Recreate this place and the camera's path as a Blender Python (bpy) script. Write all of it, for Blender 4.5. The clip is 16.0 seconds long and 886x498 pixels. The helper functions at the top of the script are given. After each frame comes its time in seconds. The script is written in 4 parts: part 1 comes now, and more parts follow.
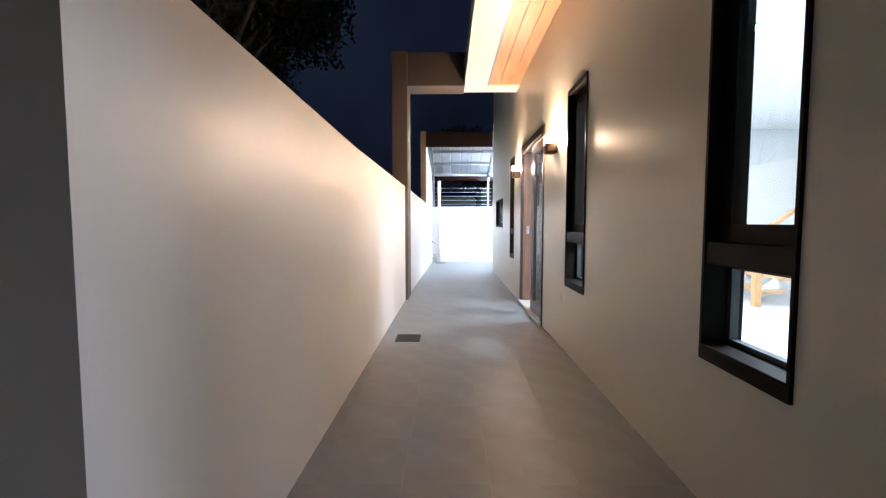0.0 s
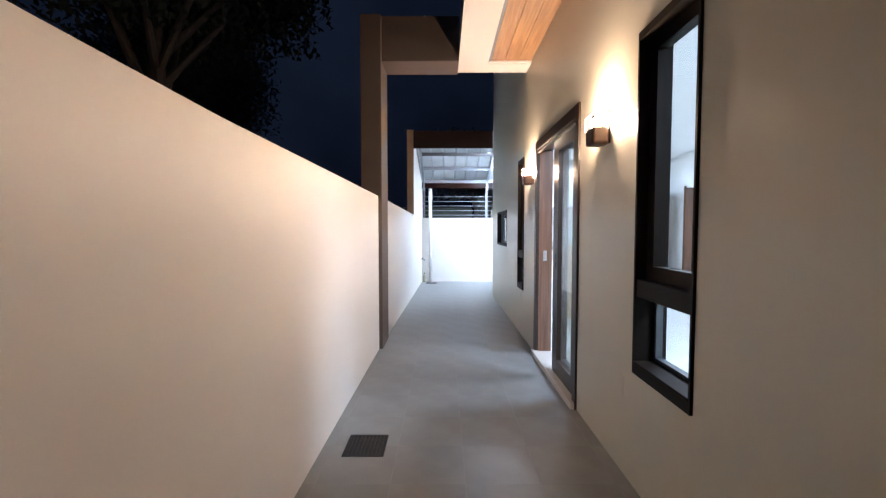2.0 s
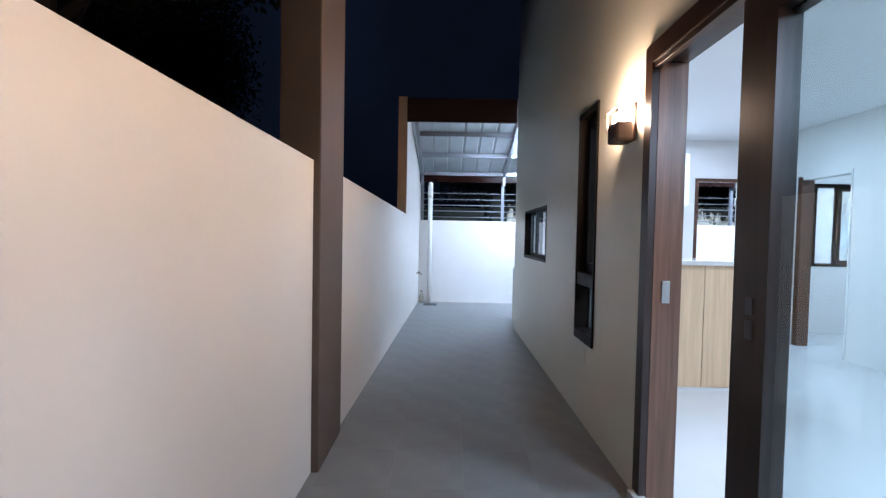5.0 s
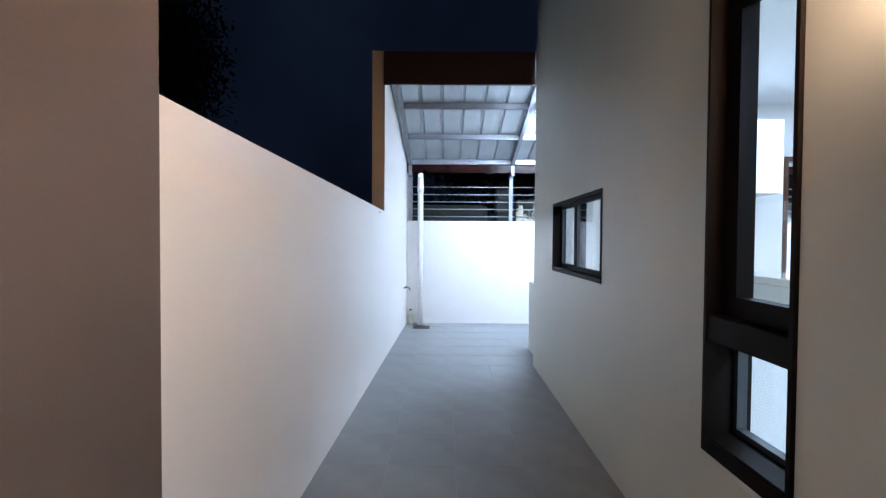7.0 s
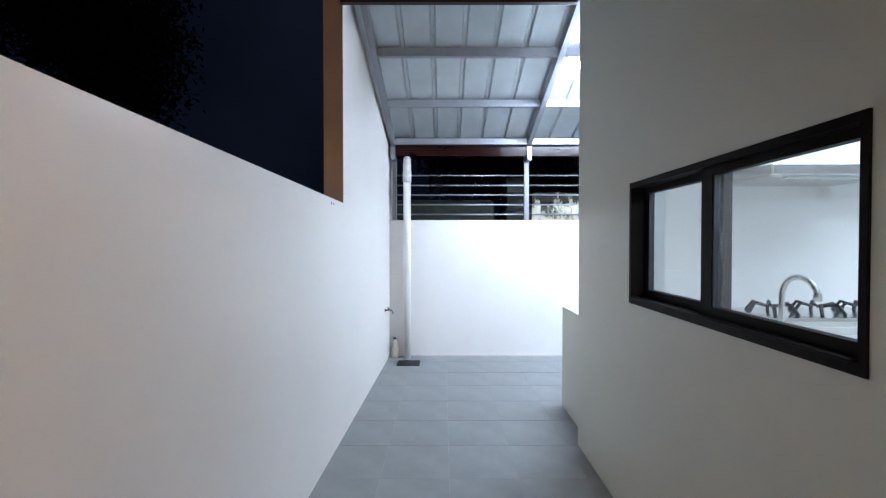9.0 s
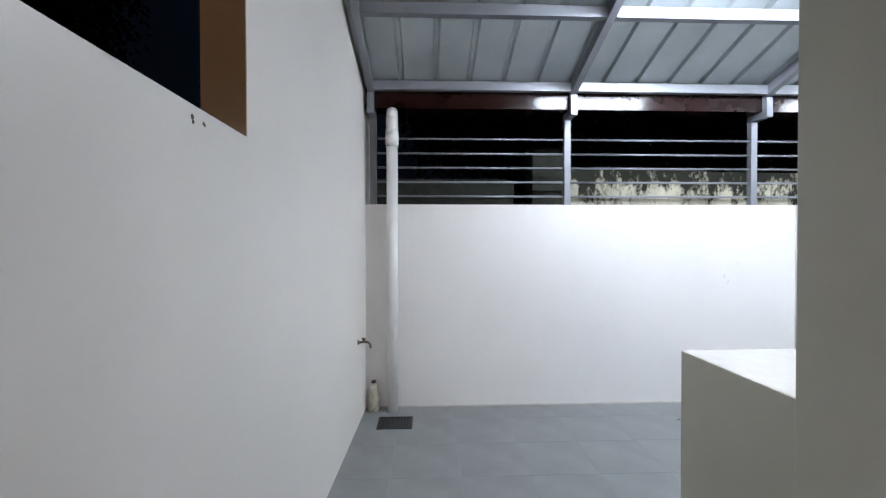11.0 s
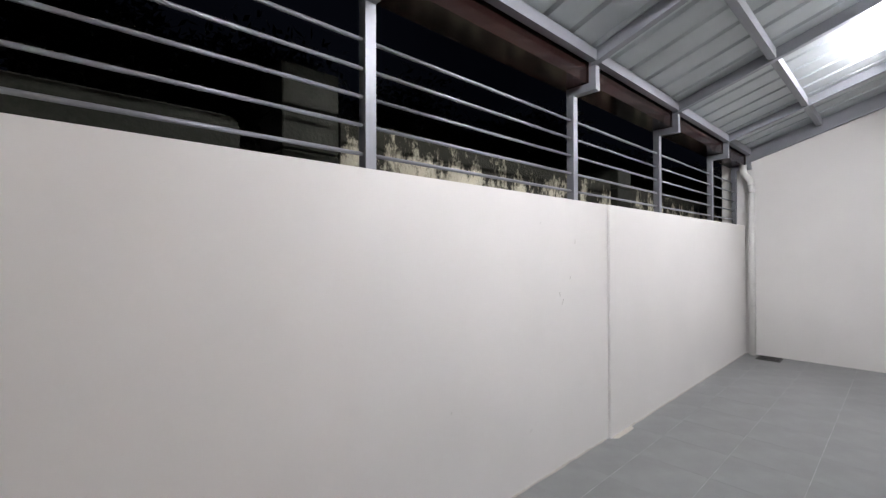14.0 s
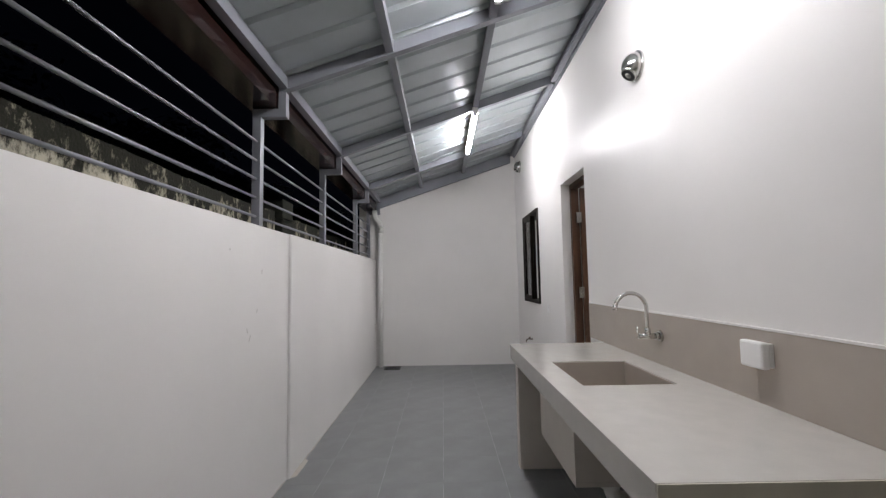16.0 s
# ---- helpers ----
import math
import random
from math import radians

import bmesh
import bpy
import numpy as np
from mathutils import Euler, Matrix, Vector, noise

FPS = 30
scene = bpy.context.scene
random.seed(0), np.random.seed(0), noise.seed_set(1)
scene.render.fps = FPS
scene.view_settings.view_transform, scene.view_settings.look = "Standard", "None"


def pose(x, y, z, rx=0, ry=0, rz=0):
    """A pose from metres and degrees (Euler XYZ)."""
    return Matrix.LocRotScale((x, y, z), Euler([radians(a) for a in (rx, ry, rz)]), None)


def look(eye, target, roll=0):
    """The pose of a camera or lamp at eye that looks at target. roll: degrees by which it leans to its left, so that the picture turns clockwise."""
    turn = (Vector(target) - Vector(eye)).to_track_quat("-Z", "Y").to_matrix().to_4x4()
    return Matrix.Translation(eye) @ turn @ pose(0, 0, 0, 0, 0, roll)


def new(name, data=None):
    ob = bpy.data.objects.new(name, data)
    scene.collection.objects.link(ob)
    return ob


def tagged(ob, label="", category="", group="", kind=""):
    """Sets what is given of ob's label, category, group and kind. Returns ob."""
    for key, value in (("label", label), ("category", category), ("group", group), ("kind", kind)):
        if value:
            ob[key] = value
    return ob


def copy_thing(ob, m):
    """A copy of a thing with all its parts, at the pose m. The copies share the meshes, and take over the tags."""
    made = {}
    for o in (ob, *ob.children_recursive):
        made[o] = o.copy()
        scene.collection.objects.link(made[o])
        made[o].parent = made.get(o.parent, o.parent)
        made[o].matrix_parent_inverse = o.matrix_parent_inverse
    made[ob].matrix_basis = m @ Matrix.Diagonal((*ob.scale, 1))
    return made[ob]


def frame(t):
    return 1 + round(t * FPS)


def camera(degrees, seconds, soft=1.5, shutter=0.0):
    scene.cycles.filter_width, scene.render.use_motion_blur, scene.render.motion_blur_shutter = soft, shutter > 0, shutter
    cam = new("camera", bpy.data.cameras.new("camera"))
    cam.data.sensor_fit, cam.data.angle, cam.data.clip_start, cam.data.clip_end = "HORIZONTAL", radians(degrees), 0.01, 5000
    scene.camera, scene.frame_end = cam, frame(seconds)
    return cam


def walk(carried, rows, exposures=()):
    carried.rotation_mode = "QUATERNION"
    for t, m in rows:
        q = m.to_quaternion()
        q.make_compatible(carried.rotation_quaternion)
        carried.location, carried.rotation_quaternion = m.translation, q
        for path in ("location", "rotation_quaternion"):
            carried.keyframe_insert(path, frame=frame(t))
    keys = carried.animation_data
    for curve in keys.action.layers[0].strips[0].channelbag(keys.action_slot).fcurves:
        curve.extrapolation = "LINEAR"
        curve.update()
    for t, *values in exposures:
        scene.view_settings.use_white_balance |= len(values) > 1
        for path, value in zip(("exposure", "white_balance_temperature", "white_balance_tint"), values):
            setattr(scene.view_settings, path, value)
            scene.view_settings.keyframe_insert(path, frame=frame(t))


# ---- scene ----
cam = camera(92.8, 16.0, soft=1.3)
PATH = [
    (0, (0.761, 0.748, 1.167), (0.735, 2.744, 1.040), 0.0),
    (0.5, (0.766, 1.197, 1.181), (0.760, 3.193, 1.060), 0.2),
    (1, (0.766, 1.636, 1.181), (0.759, 3.633, 1.071), 0.1),
    (1.5, (0.801, 2.018, 1.303), (0.793, 4.016, 1.202), 0.1),
    (2, (0.837, 2.386, 1.334), (0.832, 4.384, 1.240), -0.0),
    (2.5, (0.826, 2.773, 1.320), (0.818, 4.772, 1.232), 0.5),
    (3, (0.820, 3.159, 1.304), (0.813, 5.157, 1.227), 0.4),
    (3.5, (0.844, 3.541, 1.328), (0.831, 5.540, 1.254), 0.8),
    (4, (0.829, 3.963, 1.318), (0.813, 5.962, 1.253), 1.0),
    (4.5, (0.844, 4.385, 1.303), (0.826, 6.384, 1.249), 1.0),
    (5, (0.838, 4.771, 1.303), (0.818, 6.770, 1.243), 1.1),
    (7.5, (0.888, 6.865, 1.327), (0.879, 8.864, 1.292), 0.3),
    (8, (0.853, 7.274, 1.353), (0.850, 9.274, 1.324), 0.4),
    (8.5, (0.885, 7.668, 1.374), (0.881, 9.667, 1.346), 0.1),
    (9, (0.915, 8.069, 1.349), (0.914, 10.069, 1.319), 0.0),
    (11.5, (0.708, 10.083, 1.303), (0.844, 12.078, 1.282), -0.0),
    (12, (0.678, 10.427, 1.312), (0.899, 12.415, 1.301), 0.1),
    (12.5, (0.735, 10.764, 1.287), (1.088, 12.732, 1.276), 0.1),
    (13, (0.792, 11.145, 1.305), (1.355, 13.065, 1.278), 0.1),
    (13.5, (0.903, 11.403, 1.353), (1.774, 13.203, 1.309), 0.2),
    (14, (0.980, 11.669, 1.290), (2.325, 13.149, 1.305), -0.2),
    (14.5, (0.988, 11.842, 1.276), (2.678, 12.911, 1.314), -0.9),
    (15, (0.952, 11.961, 1.282), (2.853, 12.580, 1.327), -1.2),
    (15.5, (0.942, 12.013, 1.278), (2.925, 12.271, 1.330), -1.2),
    (16, (0.924, 12.022, 1.285), (2.919, 12.019, 1.432), -1.0),
]
EXPOSURES = [(0.0, 3.40, 6000, 10), (1.5, 3.12, 5900, 10), (2.5, 2.70, 5780, 10), (3.5, 2.34, 5680, 10), (5.0, 2.18, 5550, 10), (7.5, 2.50, 5600, 10), (9.0, 2.28, 6000, 10), (11.5, 1.38, 6950, 14), (12.5, 1.16, 7450, 18), (14.5, 0.85, 7700, 18), (16.0, 0.40, 7800, 18)]
walk(cam, [(t, look(eye, target, roll)) for t, eye, target, roll in PATH], EXPOSURES)

# ---- world and lamps ----
world = bpy.data.worlds.new("night_sky")
scene.world = world
world.use_nodes = True
wn = world.node_tree
wbg = wn.nodes["Background"]
wtc = wn.nodes.new("ShaderNodeTexCoord")
wno = wn.nodes.new("ShaderNodeTexNoise")
wno.inputs["Scale"].default_value = 2.2
wno.inputs["Detail"].default_value = 4
wrp = wn.nodes.new("ShaderNodeValToRGB")
wrp.color_ramp.elements[0].position, wrp.color_ramp.elements[0].color = 0.35, (0.0004, 0.0006, 0.0013, 1)
wrp.color_ramp.elements[1].position, wrp.color_ramp.elements[1].color = 0.70, (0.0011, 0.0016, 0.0031, 1)
wn.links.new(wtc.outputs["Generated"], wno.inputs["Vector"])
wn.links.new(wno.outputs["Fac"], wrp.inputs["Fac"])
wn.links.new(wrp.outputs["Color"], wbg.inputs["Color"])
wbg.inputs["Strength"].default_value = 0.85

WARM = (1.0, 0.67, 0.43)
COOL = (0.86, 0.98, 1.15)
TUBE_GLOW, SCONCE_GLOW, ROOM_WATTS = 98.0, 225.0, 14.0


def area(name, at, down, sx, sy, watts, colour):
    d = bpy.data.lights.new(name, "AREA")
    d.shape, d.size, d.size_y, d.energy, d.color = "RECTANGLE", sx, sy, watts, colour
    ob = new(name, d)
    ob.matrix_world = Matrix.Translation(at) @ (Matrix() if down else pose(0, 0, 0, 180))
    return ob


area("room_light", (3.6, 3.3, 2.66), True, 0.9, 0.9, ROOM_WATTS * 2.0, COOL)
area("room_light", (3.5, 6.1, 2.66), True, 0.8, 0.8, ROOM_WATTS * 0.85, COOL)
area("room_light", (3.6, 9.6, 2.66), True, 1.0, 1.0, ROOM_WATTS * 0.62, COOL)
area("room_light", (6.3, 9.3, 2.66), True, 0.5, 0.5, ROOM_WATTS * 0.6, COOL)

# ---- materials ----
def material(name, colour, rough=0.5, metal=0.0, var=0.08, scale=3.0, fine=120.0, bump=0.05, dist=0.002, stain=None, stain_at=(0.55, 0.7), spread=0.0, streak=1.0, spec=0.5, uneven=0.07, growth=None):
    """Painted or solid surface with broad variation, fine grain and relief."""
    m = bpy.data.materials.new(name)
    m.use_nodes = True
    nt = m.node_tree
    p = nt.nodes["Principled BSDF"]
    p.inputs["Roughness"].default_value = rough
    p.inputs["Metallic"].default_value = metal
    p.inputs["Specular IOR Level"].default_value = spec
    tc = nt.nodes.new("ShaderNodeTexCoord")
    n1 = nt.nodes.new("ShaderNodeTexNoise")
    n1.inputs["Scale"].default_value = scale
    n1.inputs["Detail"].default_value = 5
    n2 = nt.nodes.new("ShaderNodeTexNoise")
    n2.inputs["Scale"].default_value = fine
    n2.inputs["Detail"].default_value = 3
    nt.links.new(tc.outputs["Object"], n1.inputs["Vector"])
    nt.links.new(tc.outputs["Object"], n2.inputs["Vector"])
    ramp = nt.nodes.new("ShaderNodeValToRGB")
    lo = tuple(c * (1 - var) for c in colour)
    hi = tuple(min(1, c * (1 + var)) for c in colour)
    ramp.color_ramp.elements[0].position, ramp.color_ramp.elements[0].color = 0.3, (*lo, 1)
    ramp.color_ramp.elements[1].position, ramp.color_ramp.elements[1].color = 0.7, (*hi, 1)
    nt.links.new(n1.outputs["Fac"], ramp.inputs["Fac"])
    out = ramp.outputs["Color"]
    if stain:
        n3 = nt.nodes.new("ShaderNodeTexNoise")
        n3.inputs["Scale"].default_value = scale * 2.3
        n3.inputs["Detail"].default_value = 12
        n3.inputs["Roughness"].default_value = 0.74
        mp3 = nt.nodes.new("ShaderNodeMapping")
        mp3.inputs["Scale"].default_value = (1, 1, streak)
        nt.links.new(tc.outputs["Object"], mp3.inputs["Vector"])
        nt.links.new(mp3.outputs["Vector"], n3.inputs["Vector"])
        r3 = nt.nodes.new("ShaderNodeValToRGB")
        r3.color_ramp.elements[0].position, r3.color_ramp.elements[1].position = stain_at
        mask = n3.outputs["Fac"]
        if growth:
            sep = nt.nodes.new("ShaderNodeSeparateXYZ")
            nt.links.new(tc.outputs["Object"], sep.inputs[0])
            up = nt.nodes.new("ShaderNodeMapRange")
            up.inputs[1].default_value, up.inputs[2].default_value = growth[0], growth[1]
            up.inputs[3].default_value, up.inputs[4].default_value = -growth[2], growth[2]
            nt.links.new(sep.outputs["Z"], up.inputs[0])
            add = nt.nodes.new("ShaderNodeMath")
            nt.links.new(mask, add.inputs[0])
            nt.links.new(up.outputs[0], add.inputs[1])
            mask = add.outputs[0]
        nt.links.new(mask, r3.inputs["Fac"])
        mx = nt.nodes.new("ShaderNodeMix")
        mx.data_type = "RGBA"
        mx.inputs[7].default_value = (*stain, 1)
        nt.links.new(r3.outputs["Color"], mx.inputs[0])
        nt.links.new(out, mx.inputs[6])
        out = mx.outputs[2]
    if spread:
        oi = nt.nodes.new("ShaderNodeObjectInfo")
        mr = nt.nodes.new("ShaderNodeMapRange")
        mr.inputs[3].default_value, mr.inputs[4].default_value = 1 - spread, 1 + spread
        nt.links.new(oi.outputs["Random"], mr.inputs[0])
        hs = nt.nodes.new("ShaderNodeHueSaturation")
        nt.links.new(mr.outputs[0], hs.inputs["Value"])
        nt.links.new(out, hs.inputs["Color"])
        out = hs.outputs["Color"]
    nt.links.new(out, p.inputs["Base Color"])
    mr2 = nt.nodes.new("ShaderNodeMapRange")
    mr2.inputs[3].default_value, mr2.inputs[4].default_value = max(0.02, rough - uneven), min(1, rough + uneven)
    nt.links.new(n1.outputs["Fac"], mr2.inputs[0])
    nt.links.new(mr2.outputs[0], p.inputs["Roughness"])
    bp = nt.nodes.new("ShaderNodeBump")
    bp.inputs["Strength"].default_value = bump
    bp.inputs["Distance"].default_value = dist
    nt.links.new(n2.outputs["Fac"], bp.inputs["Height"])
    nt.links.new(bp.outputs["Normal"], p.inputs["Normal"])
    return m


def wood(name, dark, light, along="Y", rough=0.4):
    m = bpy.data.materials.new(name)
    m.use_nodes = True
    nt = m.node_tree
    p = nt.nodes["Principled BSDF"]
    tc = nt.nodes.new("ShaderNodeTexCoord")
    mp = nt.nodes.new("ShaderNodeMapping")
    s = {"X": (1.2, 22, 22), "Y": (22, 1.2, 22), "Z": (22, 22, 1.2)}[along]
    mp.inputs["Scale"].default_value = s
    n1 = nt.nodes.new("ShaderNodeTexNoise")
    n1.inputs["Scale"].default_value = 1.6
    n1.inputs["Detail"].default_value = 7
    n1.inputs["Distortion"].default_value = 0.6
    ramp = nt.nodes.new("ShaderNodeValToRGB")
    ramp.color_ramp.elements[0].position, ramp.color_ramp.elements[0].color = 0.32, (*dark, 1)
    ramp.color_ramp.elements[1].position, ramp.color_ramp.elements[1].color = 0.68, (*light, 1)
    nt.links.new(tc.outputs["Object"], mp.inputs["Vector"])
    nt.links.new(mp.outputs["Vector"], n1.inputs["Vector"])
    nt.links.new(n1.outputs["Fac"], ramp.inputs["Fac"])
    nt.links.new(ramp.outputs["Color"], p.inputs["Base Color"])
    p.inputs["Roughness"].default_value = rough
    bp = nt.nodes.new("ShaderNodeBump")
    bp.inputs["Strength"].default_value = 0.08
    bp.inputs["Distance"].default_value = 0.002
    nt.links.new(n1.outputs["Fac"], bp.inputs["Height"])
    nt.links.new(bp.outputs["Normal"], p.inputs["Normal"])
    return m


def glow(name, colour, strength):
    m = bpy.data.materials.new(name)
    m.use_nodes = True
    p = m.node_tree.nodes["Principled BSDF"]
    p.inputs["Base Color"].default_value = (0.8, 0.8, 0.8, 1)
    p.inputs["Emission Color"].default_value = (*colour, 1)
    p.inputs["Emission Strength"].default_value = strength
    return m


def pane_glass(name, tint=(0.93, 0.96, 0.96)):
    m = bpy.data.materials.new(name)
    m.use_nodes = True
    nt = m.node_tree
    nt.nodes.remove(nt.nodes["Principled BSDF"])
    tr = nt.nodes.new("ShaderNodeBsdfTransparent")
    tr.inputs["Color"].default_value = (*tint, 1)
    gl = nt.nodes.new("ShaderNodeBsdfGlossy")
    gl.inputs["Roughness"].default_value = 0.02
    lw = nt.nodes.new("ShaderNodeLayerWeight")
    pw = nt.nodes.new("ShaderNodeMath")
    pw.operation, pw.inputs[1].default_value = "POWER", 3.0
    nt.links.new(lw.outputs["Facing"], pw.inputs[0])
    fr = nt.nodes.new("ShaderNodeMath")
    fr.operation, fr.inputs[1].default_value, fr.inputs[2].default_value = "MULTIPLY_ADD", 0.55, 0.03
    nt.links.new(pw.outputs[0], fr.inputs[0])
    mx = nt.nodes.new("ShaderNodeMixShader")
    nt.links.new(fr.outputs[0], mx.inputs["Fac"])
    nt.links.new(tr.outputs["BSDF"], mx.inputs[1])
    nt.links.new(gl.outputs["BSDF"], mx.inputs[2])
    nt.links.new(mx.outputs["Shader"], nt.nodes["Material Output"].inputs["Surface"])
    return m


PAINT = material("cream_wall_paint", (0.77, 0.737, 0.693), 0.43, var=0.025, scale=1.3, fine=90, bump=0.10, dist=0.003)
HOUSE = material("greige_house_paint", (0.60, 0.575, 0.48), 0.36, var=0.025, scale=1.5, fine=110, bump=0.12, dist=0.003)
WHITE = material("white_wall_paint", (0.79, 0.773, 0.752), 0.33, uneven=0.05, spec=0.2, var=0.025, scale=1.6, fine=24, bump=0.10, dist=0.004)
GABLE = material("tan_render", (0.50, 0.36, 0.24), 0.7, var=0.06, scale=4, fine=160, bump=0.3, dist=0.004)
BROWN = material("brown_render", (0.105, 0.077, 0.060), 0.6, var=0.07, scale=3, fine=160, bump=0.3, dist=0.004)
INSIDE = material("interior_white", (0.82, 0.82, 0.81), 0.5, var=0.015, scale=1.5, fine=90, bump=0.05)
CEIL = material("ceiling_white", (0.82, 0.82, 0.82), 0.6, var=0.01, scale=1.5, fine=90, bump=0.03)
INFLOOR = material("polished_white_tile", (0.74, 0.74, 0.73), 0.14, var=0.03, scale=2.5, fine=60, bump=0.01)
TILE = material("grey_stone_tile", (0.228, 0.235, 0.236), 0.44, var=0.14, scale=4, fine=150, bump=0.22, dist=0.002, spread=0.008)
GROUT = material("light_grout", (0.36, 0.365, 0.37), 0.85, var=0.25, scale=9, fine=200, bump=0.2)
STEEL = material("grey_primer_steel", (0.225, 0.235, 0.26), 0.38, 0.25, var=0.06, scale=6, fine=120, bump=0.06)
SHEET = material("galvanised_roof_sheet", (0.41, 0.45, 0.465), 0.36, 0.45, var=0.10, scale=3, fine=45, bump=0.15, dist=0.002)
GUTTER = material("maroon_gutter_paint", (0.013, 0.0046, 0.0038), 0.15, 0.0, spec=0.22, uneven=0.03, var=0.3, scale=5, fine=80, bump=0.05)
DKBROWN = material("dark_fascia", (0.024, 0.010, 0.007), 0.5, spec=0.3, var=0.1, scale=4, fine=80)
PVC = material("white_pvc", (0.76, 0.75, 0.72), 0.3, var=0.03, scale=6, fine=150, bump=0.02)
GRANITE = material("white_polished_slab", (0.61, 0.585, 0.54), 0.09, uneven=0.01, var=0.03, scale=12, fine=260, bump=0.01)
SPLASH = material("beige_splash_tile", (0.43, 0.375, 0.33), 0.24, var=0.03, scale=7, fine=220, bump=0.03)
PLASTER = material("cream_plaster", (0.56, 0.52, 0.47), 0.7, var=0.05, scale=4, fine=140, bump=0.2, dist=0.003)
CHROME = material("brushed_steel", (0.62, 0.61, 0.59), 0.22, 1.0, var=0.03, fine=200, bump=0.02)
BRASS = material("worn_brass", (0.15, 0.125, 0.10), 0.4, 0.6, var=0.15, scale=30, fine=200)
TAPRED = material("worn_red_lever", (0.16, 0.035, 0.025), 0.5, var=0.3, scale=60)
BLACK = material("black_void", (0.012, 0.012, 0.012), 0.7)
DARKFRAME = material("dark_bronze_frame", (0.011, 0.008, 0.006), 0.45, 0.0, spec=0.06, var=0.1, scale=8, fine=160, bump=0.04)
GREYALU = material("grey_aluminium", (0.065, 0.072, 0.076), 0.4, 0.4, var=0.08, scale=8, fine=160)
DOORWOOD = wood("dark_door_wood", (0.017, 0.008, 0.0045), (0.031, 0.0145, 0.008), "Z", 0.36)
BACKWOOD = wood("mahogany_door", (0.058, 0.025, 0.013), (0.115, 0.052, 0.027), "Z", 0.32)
# brighter copy of the brown wood: light on the far jamb, put into its colour
LITJAMB = wood("lit_jamb_wood", (0.110, 0.052, 0.029), (0.20, 0.10, 0.057), "Z", 0.32)
SOFFIT = wood("honey_soffit_wood", (0.36, 0.19, 0.085), (0.52, 0.30, 0.14), "Y", 0.4)
CABINET = wood("maple_cabinet", (0.58, 0.40, 0.24), (0.70, 0.50, 0.31), "Z", 0.4)
OAK = wood("oak_stair", (0.50, 0.28, 0.12), (0.64, 0.38, 0.18), "X", 0.35)
GLASS = pane_glass("window_glass")
PLASTIC = material("white_plastic", (0.82, 0.82, 0.81), 0.3, var=0.01, bump=0.0)
SCONCE = material("sconce_brown", (0.085, 0.050, 0.036), 0.45, 0.2, var=0.08, scale=20, fine=200)
LITGLASS = glow("lit_sconce_glass", WARM, SCONCE_GLOW)
TUBEGLOW = glow("lit_tube", COOL, TUBE_GLOW)
DOWNGLOW = glow("lit_downlight", (0.95, 0.98, 1.0), 9.0)
IRON = material("black_iron", (0.03, 0.03, 0.032), 0.5, 0.6)
MOSS = material("mossy_concrete", (0.43, 0.40, 0.31), 0.9, var=0.4, scale=3.4, fine=60, bump=0.6, dist=0.012, stain=(0.012, 0.012, 0.006), stain_at=(0.44, 0.54), streak=0.55, growth=(1.62, 1.98, 0.10))
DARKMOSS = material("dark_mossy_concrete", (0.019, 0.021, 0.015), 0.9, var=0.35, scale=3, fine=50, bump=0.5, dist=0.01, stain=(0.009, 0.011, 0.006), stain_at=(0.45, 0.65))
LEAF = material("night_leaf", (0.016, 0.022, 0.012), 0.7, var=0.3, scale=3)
BARK = material("bark", (0.06, 0.05, 0.04), 0.9, var=0.2, scale=6, bump=0.5)
EARTH = material("dark_soil_ground", (0.06, 0.055, 0.045), 0.95, var=0.25, scale=0.8, fine=30, bump=0.4)
DIRT = material("dirty_cement", (0.50, 0.48, 0.38), 0.9, var=0.2, scale=14, fine=160, bump=0.5, stain=(0.20, 0.18, 0.13), stain_at=(0.52, 0.66))


# ---- mesh helpers ----
def box(bm, x0, x1, y0, y1, z0, z1, bevel=0.0):
    r = bmesh.ops.create_cube(bm, size=1.0)
    vs = r["verts"]
    for v in vs:
        v.co = Vector(((x0 + x1) / 2 + v.co.x * (x1 - x0), (y0 + y1) / 2 + v.co.y * (y1 - y0), (z0 + z1) / 2 + v.co.z * (z1 - z0)))
    if bevel:
        es = list({e for v in vs for e in v.link_edges})
        bmesh.ops.bevel(bm, geom=es, offset=bevel, segments=2, affect="EDGES", profile=0.5)
    return bm


def rod(bm, a, b, r0, r1=None, n=14):
    a, b = Vector(a), Vector(b)
    r = bmesh.ops.create_cone(bm, cap_ends=True, segments=n, radius1=r0, radius2=r0 if r1 is None else r1, depth=(b - a).length)
    m = Matrix.Translation((a + b) / 2) @ (b - a).to_track_quat("Z", "Y").to_matrix().to_4x4()
    for v in r["verts"]:
        v.co = m @ v.co
    return bm


def sweep(bm, pts, r, n=12):
    """A round tube through points."""
    pts = [Vector(p) for p in pts]
    rings = []
    up = Vector((0, 0, 1)) if abs((pts[1] - pts[0]).normalized().z) < 0.9 else Vector((1, 0, 0))
    for i, p in enumerate(pts):
        d = (pts[min(i + 1, len(pts) - 1)] - pts[max(i - 1, 0)]).normalized()
        s = d.cross(up).normalized()
        up = s.cross(d).normalized()
        rings.append([bm.verts.new(p + r * (math.cos(2 * math.pi * k / n) * s + math.sin(2 * math.pi * k / n) * up)) for k in range(n)])
    for a, b in zip(rings, rings[1:]):
        for k in range(n):
            bm.faces.new((a[k], a[(k + 1) % n], b[(k + 1) % n], b[k]))
    bm.faces.new(rings[0][::-1])
    bm.faces.new(rings[-1])
    return bm


